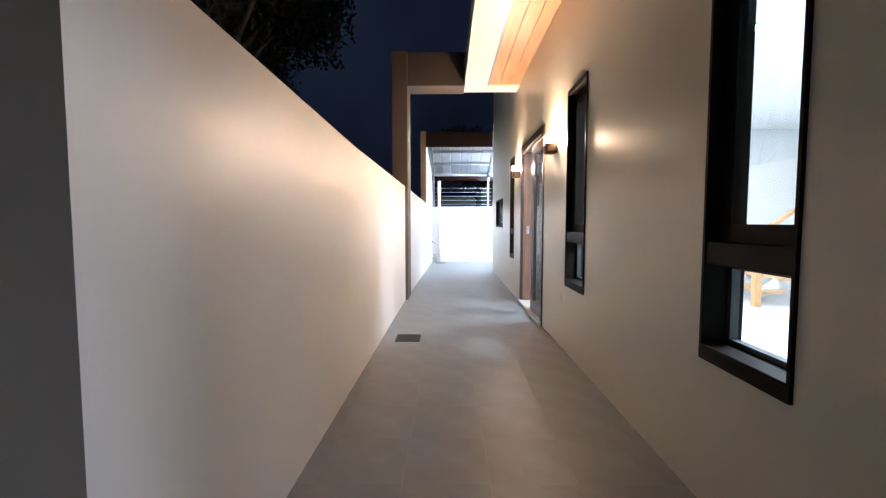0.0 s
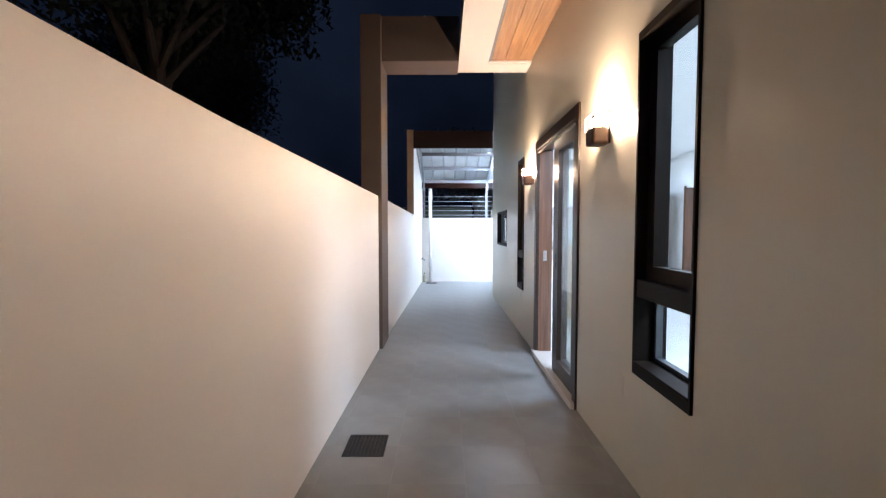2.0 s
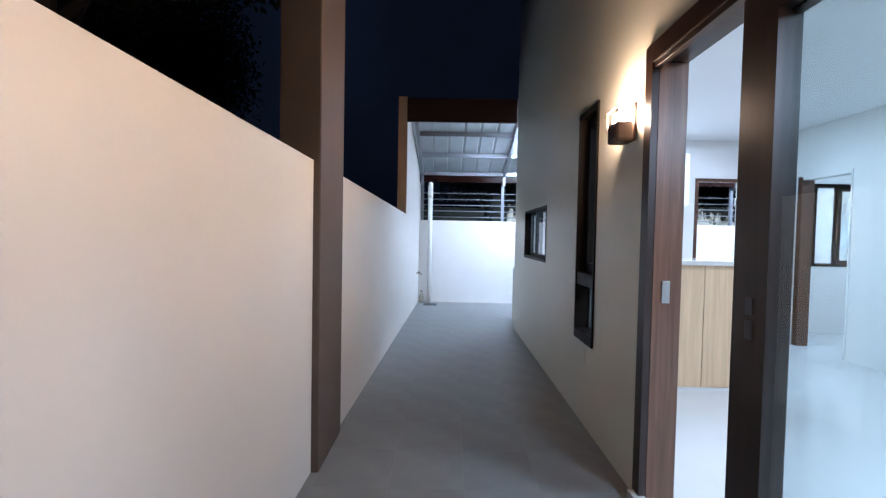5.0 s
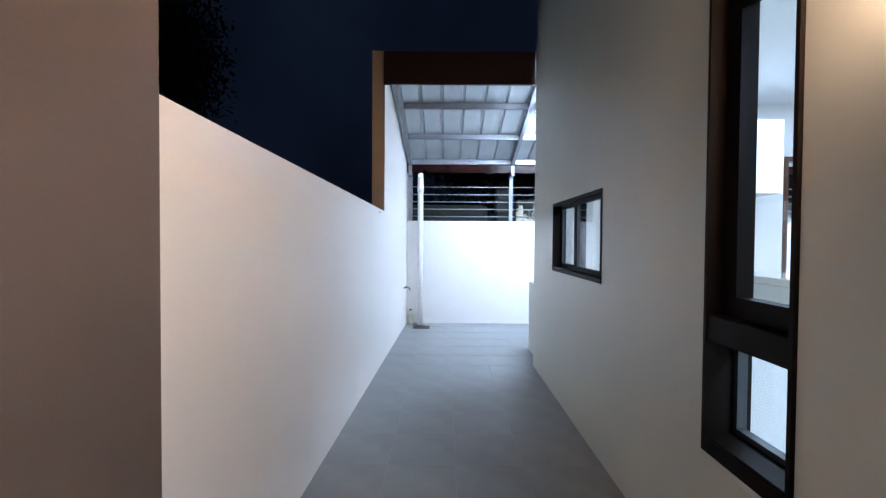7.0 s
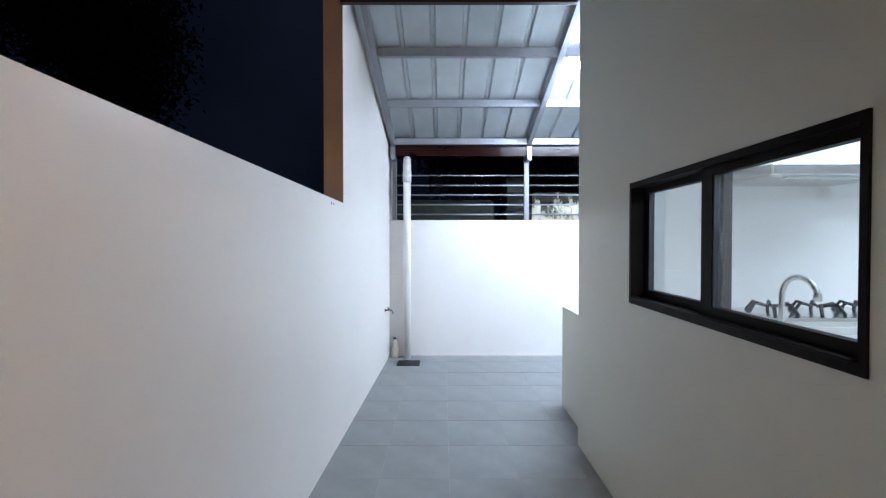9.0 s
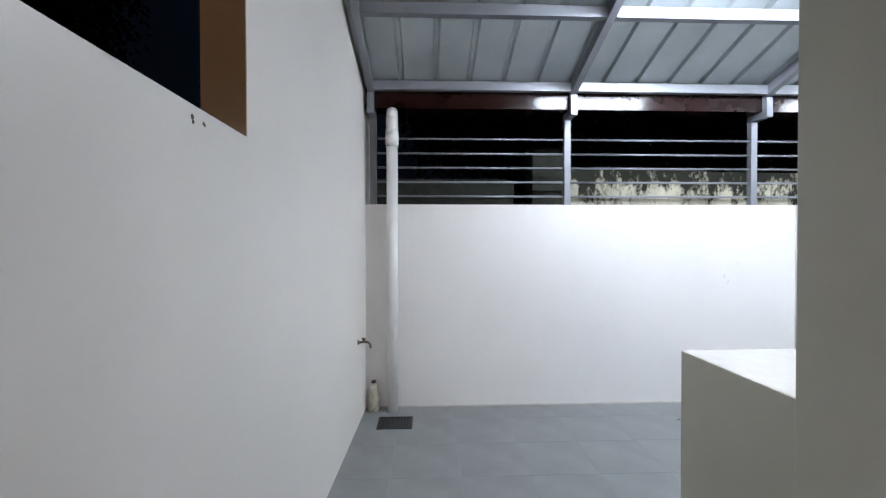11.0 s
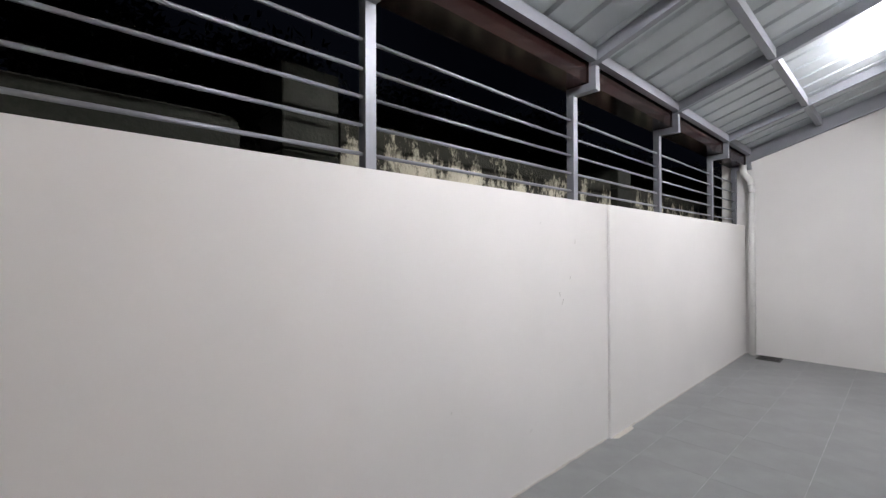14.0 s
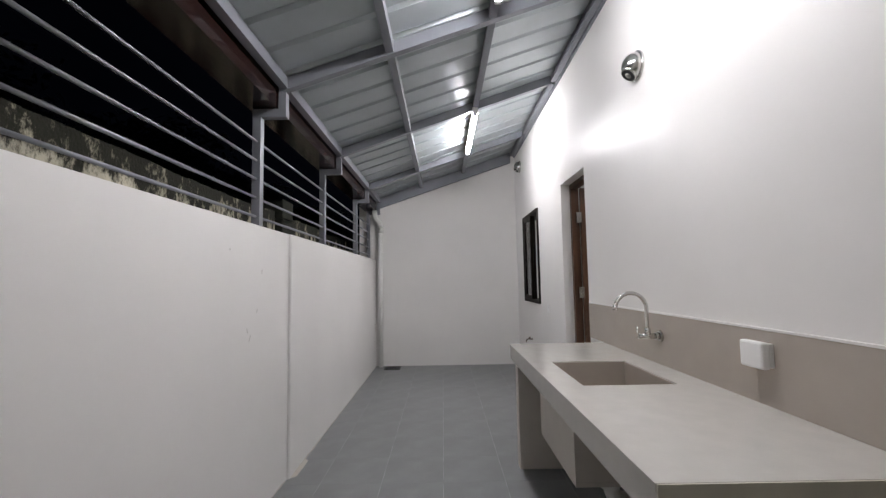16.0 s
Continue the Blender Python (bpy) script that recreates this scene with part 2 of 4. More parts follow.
def ring(bm, axis, p0, p1, u0, u1, z0, z1, w, wb=None, wt=None):
    """A rectangular frame of width w in the plane across axis, from p0 to p1 deep."""
    wb, wt = w if wb is None else wb, w if wt is None else wt
    for a, b, c, d in ((u0, u0 + w, z0, z1), (u1 - w, u1, z0, z1), (u0 + w, u1 - w, z0, z0 + wb), (u0 + w, u1 - w, z1 - wt, z1)):
        if axis == "x":
            box(bm, p0, p1, a, b, c, d)
        else:
            box(bm, a, b, p0, p1, c, d)
    return bm


def plate(bm, us, vs, holes, at):
    """A one-piece plate over the grid us x vs, open where holes (u0, u1, v0, v1) lie; at(u, v, side) gives the places."""
    us, vs = sorted(set(us)), sorted(set(vs))
    made = {}

    def vert(i, k, side):
        if (i, k, side) not in made:
            made[i, k, side] = bm.verts.new(at(us[i], vs[k], side))
        return made[i, k, side]

    count = {}
    for i in range(len(us) - 1):
        for k in range(len(vs) - 1):
            u, v = (us[i] + us[i + 1]) / 2, (vs[k] + vs[k + 1]) / 2
            if any(h[0] < u < h[1] and h[2] < v < h[3] for h in holes):
                continue
            c = [(i, k), (i + 1, k), (i + 1, k + 1), (i, k + 1)]
            bm.faces.new([vert(*q, 0) for q in c])
            bm.faces.new([vert(*q, 1) for q in c][::-1])
            for a, b in zip(c, c[1:] + c[:1]):
                count.setdefault(tuple(sorted((a, b))), []).append((a, b))
    for pairs in count.values():
        if len(pairs) == 1:
            a, b = pairs[0]
            bm.faces.new((vert(*a, 0), vert(*a, 1), vert(*b, 1), vert(*b, 0)))
    return bm


def holed(bm, axis, p0, p1, u0, u1, z0, z1, holes):
    """A wall across axis with rectangular openings (u0, u1, z0, z1)."""
    us = [u0, u1] + [h[0] for h in holes] + [h[1] for h in holes]
    zs = [z0, z1] + [h[2] for h in holes] + [h[3] for h in holes]
    if axis == "x":
        return plate(bm, us, zs, holes, lambda u, v, side: (p1 if side else p0, u, v))
    return plate(bm, us, zs, holes, lambda u, v, side: (u, p1 if side else p0, v))


def finish(name, bm, mat, smooth=False):
    bmesh.ops.recalc_face_normals(bm, faces=bm.faces)
    me = bpy.data.meshes.new(name)
    bm.to_mesh(me)
    bm.free()
    me.materials.append(mat)
    if smooth:
        for p in me.polygons:
            p.use_smooth = len(p.vertices) == 4
    return me


def part(name, bm, mat, parent, label="", smooth=False):
    ob = new(name, finish(name, bm, mat, smooth))
    ob.parent = parent
    if parent.type == "MESH":
        ob.matrix_parent_inverse = parent.matrix_basis.inverted()
    if label:
        tagged(ob, label)
    return ob


def thing(name, label, category, group="", kind=""):
    ob = new(name)
    ob.empty_display_size = 0.1
    return tagged(ob, label, category, group, kind)


def solid(name, bm, mat, label, category, kind="structure", smooth=False):
    return tagged(new(name, finish(name, bm, mat, smooth)), label, category, "", kind)


B = bmesh.new

# ---- ground and floor bed ----
HX, HB, FARX = 1.815, 10.87, 7.42


def left_x(y):
    return 0.115 + (0.009 if y < 7.05 else 0.027) * (y - 7.05)


bm = B()
box(bm, -150, 150, -150, 150, -0.40, -0.20)
solid("ground", bm, EARTH, "dark bare soil stretching away around the house", "ground")
bm = B()
box(bm, -0.3, HX + 0.05, 1.56, HB, -0.15, -0.0012)
box(bm, -0.55, HX + 0.05, -2.6, 1.56, -0.15, -0.0012)
box(bm, -0.3, FARX + 0.2, HB, 13.3, -0.15, -0.0012)
floor_ob = solid("floor", bm, GROUT, "grey stone-look floor tiles with pale grout joints", "floor")

# ---- boundary walls ----
bm = B()
box(bm, -0.14, 0.0, 1.52, 7.10, -0.1, 1.708)
bmesh.ops.bisect_plane(bm, geom=bm.verts[:] + bm.edges[:] + bm.faces[:], plane_co=(0, 3.8, 0), plane_no=(0, 1, 0))
for v in bm.verts:
    v.co.x += left_x(v.co.y)
    if v.co.z > 1:
        v.co.z = 1.697 + 0.0045 * (7.1 - v.co.y) + 0.021 * max(0.0, 3.8 - v.co.y)
solid("wall_west", bm, PAINT, "cream painted boundary wall beside the walkway", "wall")
bm = B()
box(bm, -0.14, 0.0, 7.50, 11.0, -0.1, 1.70)
for v in bm.verts:
    v.co.x += left_x(v.co.y)
    if v.co.z > 1:
        v.co.z = 1.694 if v.co.y < 9 else 1.624
solid("wall_west_2", bm, PAINT, "cream painted boundary wall beyond the portal", "wall")
bm = B()
box(bm, -0.13, 0.0, 11.0, 13.35, -0.1, 3.3)
for v in bm.verts:
    v.co.x += left_x(v.co.y)
    if v.co.z > 1:
        v.co.z = 3.33 if v.co.y < 12 else 2.56
solid("wall_west_3", bm, PAINT, "white gable wall with sloping top under the canopy", "wall")
bm = B()
box(bm, left_x(11) - 0.132, left_x(11) + 0.001, 10.994, 11.0, 1.624, 3.335)
solid("trim_gable", bm, GABLE, "tan rendered end face of the gable wall", "trim")
bm = B()
box(bm, -0.62, left_x(1.6) - 0.1395, 1.522, 1.67, -0.1, 1.76)
solid("wall_west_return", bm, PAINT, "cream painted return of the boundary wall", "wall")
bm = B()
box(bm, -0.62, -0.48, -2.6, 1.521, -0.1, 1.76)
solid("wall_west_0", bm, PAINT, "cream painted boundary wall set back from the walkway", "wall")
bm = B()
box(bm, 0.1, 3.794, 13.07, 13.30, -0.1, 1.615)
box(bm, 3.794, FARX + 0.2, 13.050, 13.30, -0.1, 1.615, 0.009)
solid("wall_north", bm, WHITE, "white painted low boundary wall carrying a steel grille", "wall")
bm = B()
box(bm, FARX, FARX + 0.15, HB - 0.15, 13.30, -0.1, 3.3)
for v in bm.verts:
    if v.co.z > 1:
        v.co.z = 3.36 if v.co.y < 12 else 2.53
solid("wall_east", bm, WHITE, "white painted gable wall closing the service yard", "wall")
bm = B()
box(bm, -0.62, 8.2, -2.75, -2.6, -0.1, 3.0)
solid("wall_south", bm, PAINT, "cream wall closing the walkway", "wall")

wall_n = bpy.data.objects["wall_north"]
DIRTSPOT = material("dark_dirt", (0.10, 0.085, 0.07), 0.9, var=0.3, scale=60)
SCUFF = material("grey_scuff", (0.54, 0.52, 0.49), 0.8, var=0.2, scale=40)
for sx, sz, sl, lean in ((3.37, 1.34, 0.035, 0.1), (3.31, 1.12, 0.03, 0.3), (3.20, 1.02, 0.04, -0.25), (3.22, 0.97, 0.05, 0.5), (2.3, 0.55, 0.02, 0.2), (2.9, 0.30, 0.015, 0.8), (3.0, 1.45, 0.012, 0.4)):
    bm = box(B(), -0.0016, 0.0016, 13.0685, 13.0702, 0, sl * 0.7)
    for v in bm.verts:
        v.co.x += sx + lean * v.co.z
        v.co.z += sz
    part("scuff_mark", bm, SCUFF, wall_n)

# specks of dirt on the walkway wall
wall_w2 = bpy.data.objects["wall_west_2"]
for sy, sz, sr in ((10.718, 1.601, 0.006), (10.721, 1.590, 0.005), (10.766, 1.598, 0.0045), (10.771, 1.595, 0.004)):
    bm = B()
    bmesh.ops.create_icosphere(bm, subdivisions=2, radius=sr)
    for v in bm.verts:
        v.co = Vector((v.co.x * 0.35, v.co.y, v.co.z * 1.15)) * (1 + 0.35 * noise.noise(v.co * 220))
        v.co += Vector((left_x(sy), sy, sz))
    part("dirt_speck", bm, DIRTSPOT, wall_w2)

# ragged plaster edge along the foot of the walls
def ragged_edge(path, inward, wide, parent, seed):
    """A thin uneven skim of plaster from the wall's foot onto the floor."""
    bm = B()
    rows = []
    for k, (x, y) in enumerate(path):
        q = Vector((x * 9.0, y * 9.0, seed))
        w = max(0.002, wide * (0.55 + 0.9 * noise.noise(q) + 0.5 * noise.noise(q * 4.1)))
        if 3.83 < x < 4.10 and y > 13:
            w += 0.028
        h = 0.006 + 0.012 * abs(noise.noise(q * 1.7))
        rows.append([bm.verts.new(c) for c in ((x, y, h), (x + inward[0] * w * 0.5, y + inward[1] * w * 0.5, h * 0.7), (x + inward[0] * w, y + inward[1] * w, 0.0005))])
    for a, b in zip(rows, rows[1:]):
        for i in range(2):
            bm.faces.new((a[i], b[i], b[i + 1], a[i + 1]))
    part("plaster_edge", bm, PLASTER, parent)


ragged_edge([(0.34 + 0.03 * k, 13.0695) for k in range(115)], (0, -1), 0.007, wall_n, 2.0)
ragged_edge([(3.81 + 0.03 * k, 13.0495) for k in range(120)], (0, -1), 0.008, wall_n, 5.0)

# ---- portal frame ----
portal = thing("portal_frame", "brown rendered concrete portal spanning the walkway", "portal", kind="structure")
bm = B()
box(bm, -0.07, 0.155, 7.03, 7.52, -0.1, 3.65, 0.008)
part("column", bm, BROWN, portal)
bm = B()
box(bm, 0.156, 0.998, 7.08, 7.49, 3.165, 3.65, 0.008)
part("beam", bm, BROWN, portal)

# ---- house shell ----
WT = 0.15
WINS = [(2.02, 2.492, 0.605, 2.29), (4.015, 4.53, 0.597, 2.305), (7.555, 7.945, 0.575, 2.213)]
DOOR = (5.445, 6.89, 0.0, 2.245)
SLIDE = (8.957, 10.10, 1.058, 1.634)
bm = B()
holed(bm, "x", HX, HX + WT, -2.6, HB, -0.1, 6.2, WINS + [DOOR, SLIDE])
solid("wall_house_side", bm, HOUSE, "greige painted house wall along the walkway", "wall")
BDOOR = (4.28, 4.95, 0.0, 2.18)
bm = B()
box(bm, HX + 0.001, HX + WT + 0.001, HB, HB + 0.0018, -0.1, 6.2)
solid("trim_corner", bm, WHITE, "white painted return of the rear house wall", "trim")
BWIN = (5.93, 6.85, 0.98, 2.135)
bm = B()
holed(bm, "y", HB - WT, HB - 0.001, HX + WT, FARX + WT, -0.1, 6.2, [BDOOR, BWIN])
solid("wall_house_back", bm, WHITE, "white painted rear house wall", "wall")
bm = B()
box(bm, HX + WT, 8.2, -2.6, HB - WT, -0.1, 0.03)
solid("floor_inside", bm, INFLOOR, "polished white floor tiles inside the house", "floor")
bm = B()
box(bm, HX + WT, 8.2, -2.6, HB - WT, 2.70, 2.85)
solid("ceiling", bm, CEIL, "plain white ceiling inside the house", "ceiling")
bm = B()
box(bm, 8.05, 8.2, -2.6, HB - WT, 0.03, 2.70)
solid("wall_inside_east", bm, INSIDE, "white interior wall", "wall")
bm = B()
holed(bm, "x", 5.20, 5.32, 7.9, HB - WT, 0.03, 2.70, [(9.38, 10.09, 0.03, 2.12)])
solid("wall_inside_partition", bm, INSIDE, "white interior partition with a doorway", "wall")
bm = B()
box(bm, 5.32, 8.05, 7.9, 8.02, 0.03, 2.70)
solid("wall_inside_cross", bm, INSIDE, "white interior cross wall", "wall")
bm = B()
box(bm, HX + 0.5, 8.2, -2.6, -2.5, 0.03, 2.70)
solid("wall_inside_front", bm, INSIDE, "white interior front wall", "wall")

# ---- eave over the walkway ----
eave = thing("eave", "cream eave with honey wood soffit boards", "eave", kind="structure")
bm = B()
box(bm, 1.0, 1.33, -2.6, 7.217, 3.190, 3.44)
box(bm, 1.0, HX - 0.002, 7.2175, 7.485, 3.190, 3.44)
box(bm, 1.33, HX - 0.002, -2.6, 7.217, 3.240, 3.44)
part("slab", bm, PAINT, eave)
for i in range(3):
    bm = B()
    box(bm, 1.365 + i * 0.15, 1.365 + i * 0.15 + 0.146, -2.6, 7.20, 3.212, 3.238, 0.003)
    part("soffit_board", bm, SOFFIT, eave)
bm = B()
box(bm, 1.332, 1.362, -2.6, 7.20, 3.202, 3.239)
part("edge_trim", bm, STEEL, eave, "grey metal edge trim")
bm = B()
box(bm, 1.34, HX - 0.003, 7.18, 7.216, 3.196, 3.2395)
part("end_trim", bm, PAINT, eave)

# ---- windows and doors of the walkway ----
def tall_window(n, y0, y1, z0, z1):
    w = thing("window_%d" % n, "tall narrow dark bronze window with a lower fixed pane", "window", kind="structure")
    zt = z0 + 0.44
    bm = ring(B(), "x", HX - 0.012, HX + WT + 0.004, y0 + 0.002, y1 - 0.002, z0 + 0.002, z1 - 0.002, 0.014, 0.05, 0.04)
    part("window_frame", bm, DARKFRAME, w)
    bm = box(B(), HX - 0.014, HX + 0.10, y0 + 0.014, y1 - 0.014, z0 + 0.052, z0 + 0.066, 0.003)
    part("window_sill", bm, DARKFRAME, w)
    bm = box(B(), HX - 0.004, HX + WT - 0.01, y0 + 0.017, y1 - 0.017, zt - 0.045, zt + 0.045, 0.004)
    part("transom", bm, DARKFRAME, w)
    bm = ring(B(), "x", HX + 0.045, HX + 0.10, y0 + 0.017, y1 - 0.017, zt + 0.046, z1 - 0.038, 0.068)
    sash = part("sash", bm, DARKFRAME, w)
    bm = ring(B(), "x", HX + 0.09, HX + 0.125, y0 + 0.017, y1 - 0.017, z0 + 0.067, zt - 0.046, 0.02)
    bead = part("glazing_bead", bm, GREYALU, w)
    part("handle", sweep(B(), [(HX + 0.10, y1 - 0.075, zt + 0.085), (HX + 0.125, y1 - 0.10, zt + 0.105), (HX + 0.135, y1 - 0.135, zt + 0.10), (HX + 0.135, y1 - 0.165, zt + 0.08)], 0.007, 8), BLACK, w, "curved black casement handle", smooth=True)
    for a, b, c, d, x, of in ((y0 + 0.085, y1 - 0.085, zt + 0.114, z1 - 0.106, HX + 0.07, sash), (y0 + 0.035, y1 - 0.035, z0 + 0.085, zt - 0.064, HX + 0.107, bead)):
        g = part("pane", box(B(), x, x + 0.006, a, b, c, d), GLASS, of)
        g.visible_shadow = False
    return w


for i, wd in enumerate(WINS):
    tall_window(i + 1, *wd)

# small sliding kitchen window
sw = thing("window_4", "small dark bronze sliding window onto the kitchen", "window", kind="structure")
y0, y1, z0, z1 = SLIDE
part("window_frame", ring(B(), "x", HX - 0.006, HX + 0.105, y0 + 0.002, y1 - 0.002, z0 + 0.002, z1 - 0.002, 0.018, 0.028, 0.024), DARKFRAME, sw)
part("window_sill", box(B(), HX - 0.018, HX + 0.018, y0 + 0.020, y1 - 0.020, z0 + 0.0305, z0 + 0.038, 0.003), DARKFRAME, sw)
part("inner_reveal", ring(B(), "x", HX + 0.106, HX + WT + 0.004, y0 + 0.002, y1 - 0.002, z0 + 0.002, z1 - 0.002, 0.012), INSIDE, sw, "white painted inner reveal")
ym = (y0 + y1) / 2 + 0.02
for a, b, x, wa, wb in ((y0 + 0.021, ym + 0.030, HX + 0.022, 0.026, 0.060), (ym - 0.030, y1 - 0.021, HX + 0.062, 0.060, 0.026)):
    bm = B()
    za, zb = z0 + 0.031, z1 - 0.027
    for c, d, e, f in ((a, a + wa, za, zb), (b - wb, b, za, zb), (a + wa, b - wb, za, za + 0.038), (a + wa, b - wb, zb - 0.026, zb)):
        box(bm, x, x + 0.030, c, d, e, f)
    s4 = part("sash", bm, DARKFRAME, sw)
    for c, d in ((a + wa, a + wa + 0.006), (b - wb - 0.006, b - wb)):
        part("glazing_bead", box(B(), x + 0.004, x + 0.026, c, d, za + 0.038, zb - 0.026), GREYALU, s4)
    g = part("pane", box(B(), x + 0.012, x + 0.017, a + wa, b - wb, za + 0.038, zb - 0.026), GLASS, s4)
    g.visible_shadow = False
part("latch", box(B(), HX + 0.048, HX + 0.060, ym - 0.052, ym - 0.022, 1.29, 1.38, 0.003), BLACK, sw)

# sliding entrance door
sd = thing("door_1", "dark wood sliding glass door standing half open", "door", kind="structure")
y0, y1, z0, z1 = DOOR
bm = ring(B(), "x", HX - 0.015, HX + WT + 0.006, y0 + 0.002, y1 - 0.002, 0.0, z1 - 0.002, 0.07, 0.035, 0.09)
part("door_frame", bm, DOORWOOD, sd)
# thin facing over the far jamb, coloured paler than the frame as if lit
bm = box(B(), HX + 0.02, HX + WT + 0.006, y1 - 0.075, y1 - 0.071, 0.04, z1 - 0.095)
part("jamb_lining", bm, LITJAMB, sd)
bm = box(B(), HX - 0.045, HX + 0.018, y0 + 0.01, y1 - 0.01, -0.05, 0.046, 0.005)
box(bm, HX + 0.0185, HX + WT + 0.004, 6.252, y1 - 0.078, 0.02, 0.041)
part("threshold", bm, GRANITE, sd, "pale stone threshold")
for a, b, x, st in ((y0 + 0.072, 6.245, HX + 0.02, 0.155), (y0 + 0.08, 6.235, HX + 0.075, 0.12)):
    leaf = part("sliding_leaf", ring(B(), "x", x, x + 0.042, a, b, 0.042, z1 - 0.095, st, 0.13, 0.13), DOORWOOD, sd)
    g = part("pane", box(B(), x + 0.018, x + 0.024, a + st, b - st, 0.172, z1 - 0.225), GLASS, leaf)
    g.visible_shadow = False
for za, zb in ((0.985, 1.045), (1.065, 1.12)):
    part("flush_pull", box(B(), HX + 0.014, HX + 0.02, 6.145, 6.175, za, zb, 0.002), GREYALU, sd, "dull metal flush lock")
bm = box(B(), HX + 0.06, HX + 0.10, y1 - 0.082, y1 - 0.076, 1.00, 1.11, 0.003)
part("strike_plate", bm, CHROME, sd, "steel strike plate")
bm = box(B(), HX - 0.01, HX + 0.02, y0 + 0.075, y1 - 0.075, z1 - 0.125, z1 - 0.093, 0.003)
part("head_track", bm, DOORWOOD, sd)


# ---- wall sconces ----
def sconce():
    s = thing("wall_sconce", "dark brown box wall sconce glowing warm upward", "wall lamp", "walkway sconces")
    part("back_plate", box(B(), -0.012, 0.0, -0.055, 0.055, -0.10, 0.10, 0.004), SCONCE, s)
    bm = box(B(), -0.11, -0.012, -0.066, 0.066, -0.105, 0.0, 0.016)
    body = part("body", bm, SCONCE, s)
    part("lens", box(B(), -0.090, -0.044, -0.044, 0.044, 0.001, 0.054, 0.01), LITGLASS, body, "glowing frosted glass lens")
    bm = B()
    for a, b, c, d in ((-0.116, -0.106, -0.07, 0.07), (-0.106, -0.012, -0.07, -0.062), (-0.106, -0.012, 0.062, 0.07)):
        box(bm, a, b, c, d, 0.066, 0.073)
    part("top_guard", bm, SCONCE, s)
    for y in (-0.065, 0.065):
        part("guard_post", box(B(), -0.110, -0.104, y - 0.003, y + 0.003, -0.02, 0.067), SCONCE, s)
    return s


s1 = sconce()
s1.matrix_basis = Matrix.Translation((HX, 4.95, 1.94))
copy_thing(s1, Matrix.Translation((HX, 7.06, 1.925)))

# ---- small fittings of the walkway ----
def outlet(x, y, z):
    o = thing("outlet", "small greige outdoor wall outlet plate", "outlet", "walkway outlets")
    part("plate", box(B(), -0.004, 0.0, -0.035, 0.035, -0.055, 0.055, 0.0015), HOUSE, o)
    part("socket", box(B(), -0.006, -0.004, -0.018, 0.018, -0.03, 0.03, 0.002), HOUSE, o)
    o.matrix_basis = Matrix.Translation((x, y, z))
    return o


o1 = outlet(HX, 4.685, 0.475)
copy_thing(o1, Matrix.Translation((HX, 7.73, 0.487)))


def grate(x0, x1, y0, y1):
    g = thing("floor_drain", "dark metal drain grate set in the floor tiles", "drain", "floor drains")
    bm = B()
    for a, b, c, d in ((x0, x1, y0, y0 + 0.015), (x0, x1, y1 - 0.015, y1), (x0, x0 + 0.015, y0 + 0.015, y1 - 0.015), (x1 - 0.015, x1, y0 + 0.015, y1 - 0.015)):
        box(bm, a, b, c, d, -0.004, 0.006)
    part("rim", bm, IRON, g)
    part("pit", box(B(), x0 + 0.002, x1 - 0.002, y0 + 0.002, y1 - 0.002, -0.004, 0.0012), BLACK, g)
    n = int((x1 - x0 - 0.03) / 0.022)
    for i in range(n):
        x = x0 + 0.015 + (i + 0.5) * (x1 - x0 - 0.03) / n
        part("slat", box(B(), x - 0.006, x + 0.006, y0 + 0.015, y1 - 0.015, 0.0012, 0.005), IRON, g)
    return g


grate(0.235, 0.48, 4.80, 5.055)
grate(0.405, 0.655, 12.665, 12.87)
grate(7.14, 7.38, 12.67, 12.90)

# ---- rear canopy roof ----
RZ0, RSL = 3.27, 0.335


def roof_z(y):
    return RZ0 - RSL * (y - HB)


roof = thing("canopy_roof", "lean-to canopy of ribbed galvanised sheet on grey steel", "canopy", kind="structure")
bm = B()
prof = []
x = 0.075
while x < FARX:
    prof += [(x, 0), (x + 0.210, 0), (x + 0.223, 0.026), (x + 0.247, 0.026)]
    x += 0.26
prof = [(left_x(11) + 0.02, 0)] + [p for p in prof if left_x(11) + 0.03 < p[0] < FARX - 0.01] + [(FARX - 0.005, 0)]
rows = [[bm.verts.new((a, y, roof_z(y) + dz)) for a, dz in prof] for y in (HB + 0.075, 13.12)]
rows2 = [[bm.verts.new((a, y, roof_z(y) + dz + 0.004)) for a, dz in prof] for y in (HB + 0.075, 13.12)]
for rr in (rows, rows2):
    for i in range(len(prof) - 1):
        bm.faces.new((rr[0][i], rr[0][i + 1], rr[1][i + 1], rr[1][i]))
part("sheet", bm, SHEET, roof)


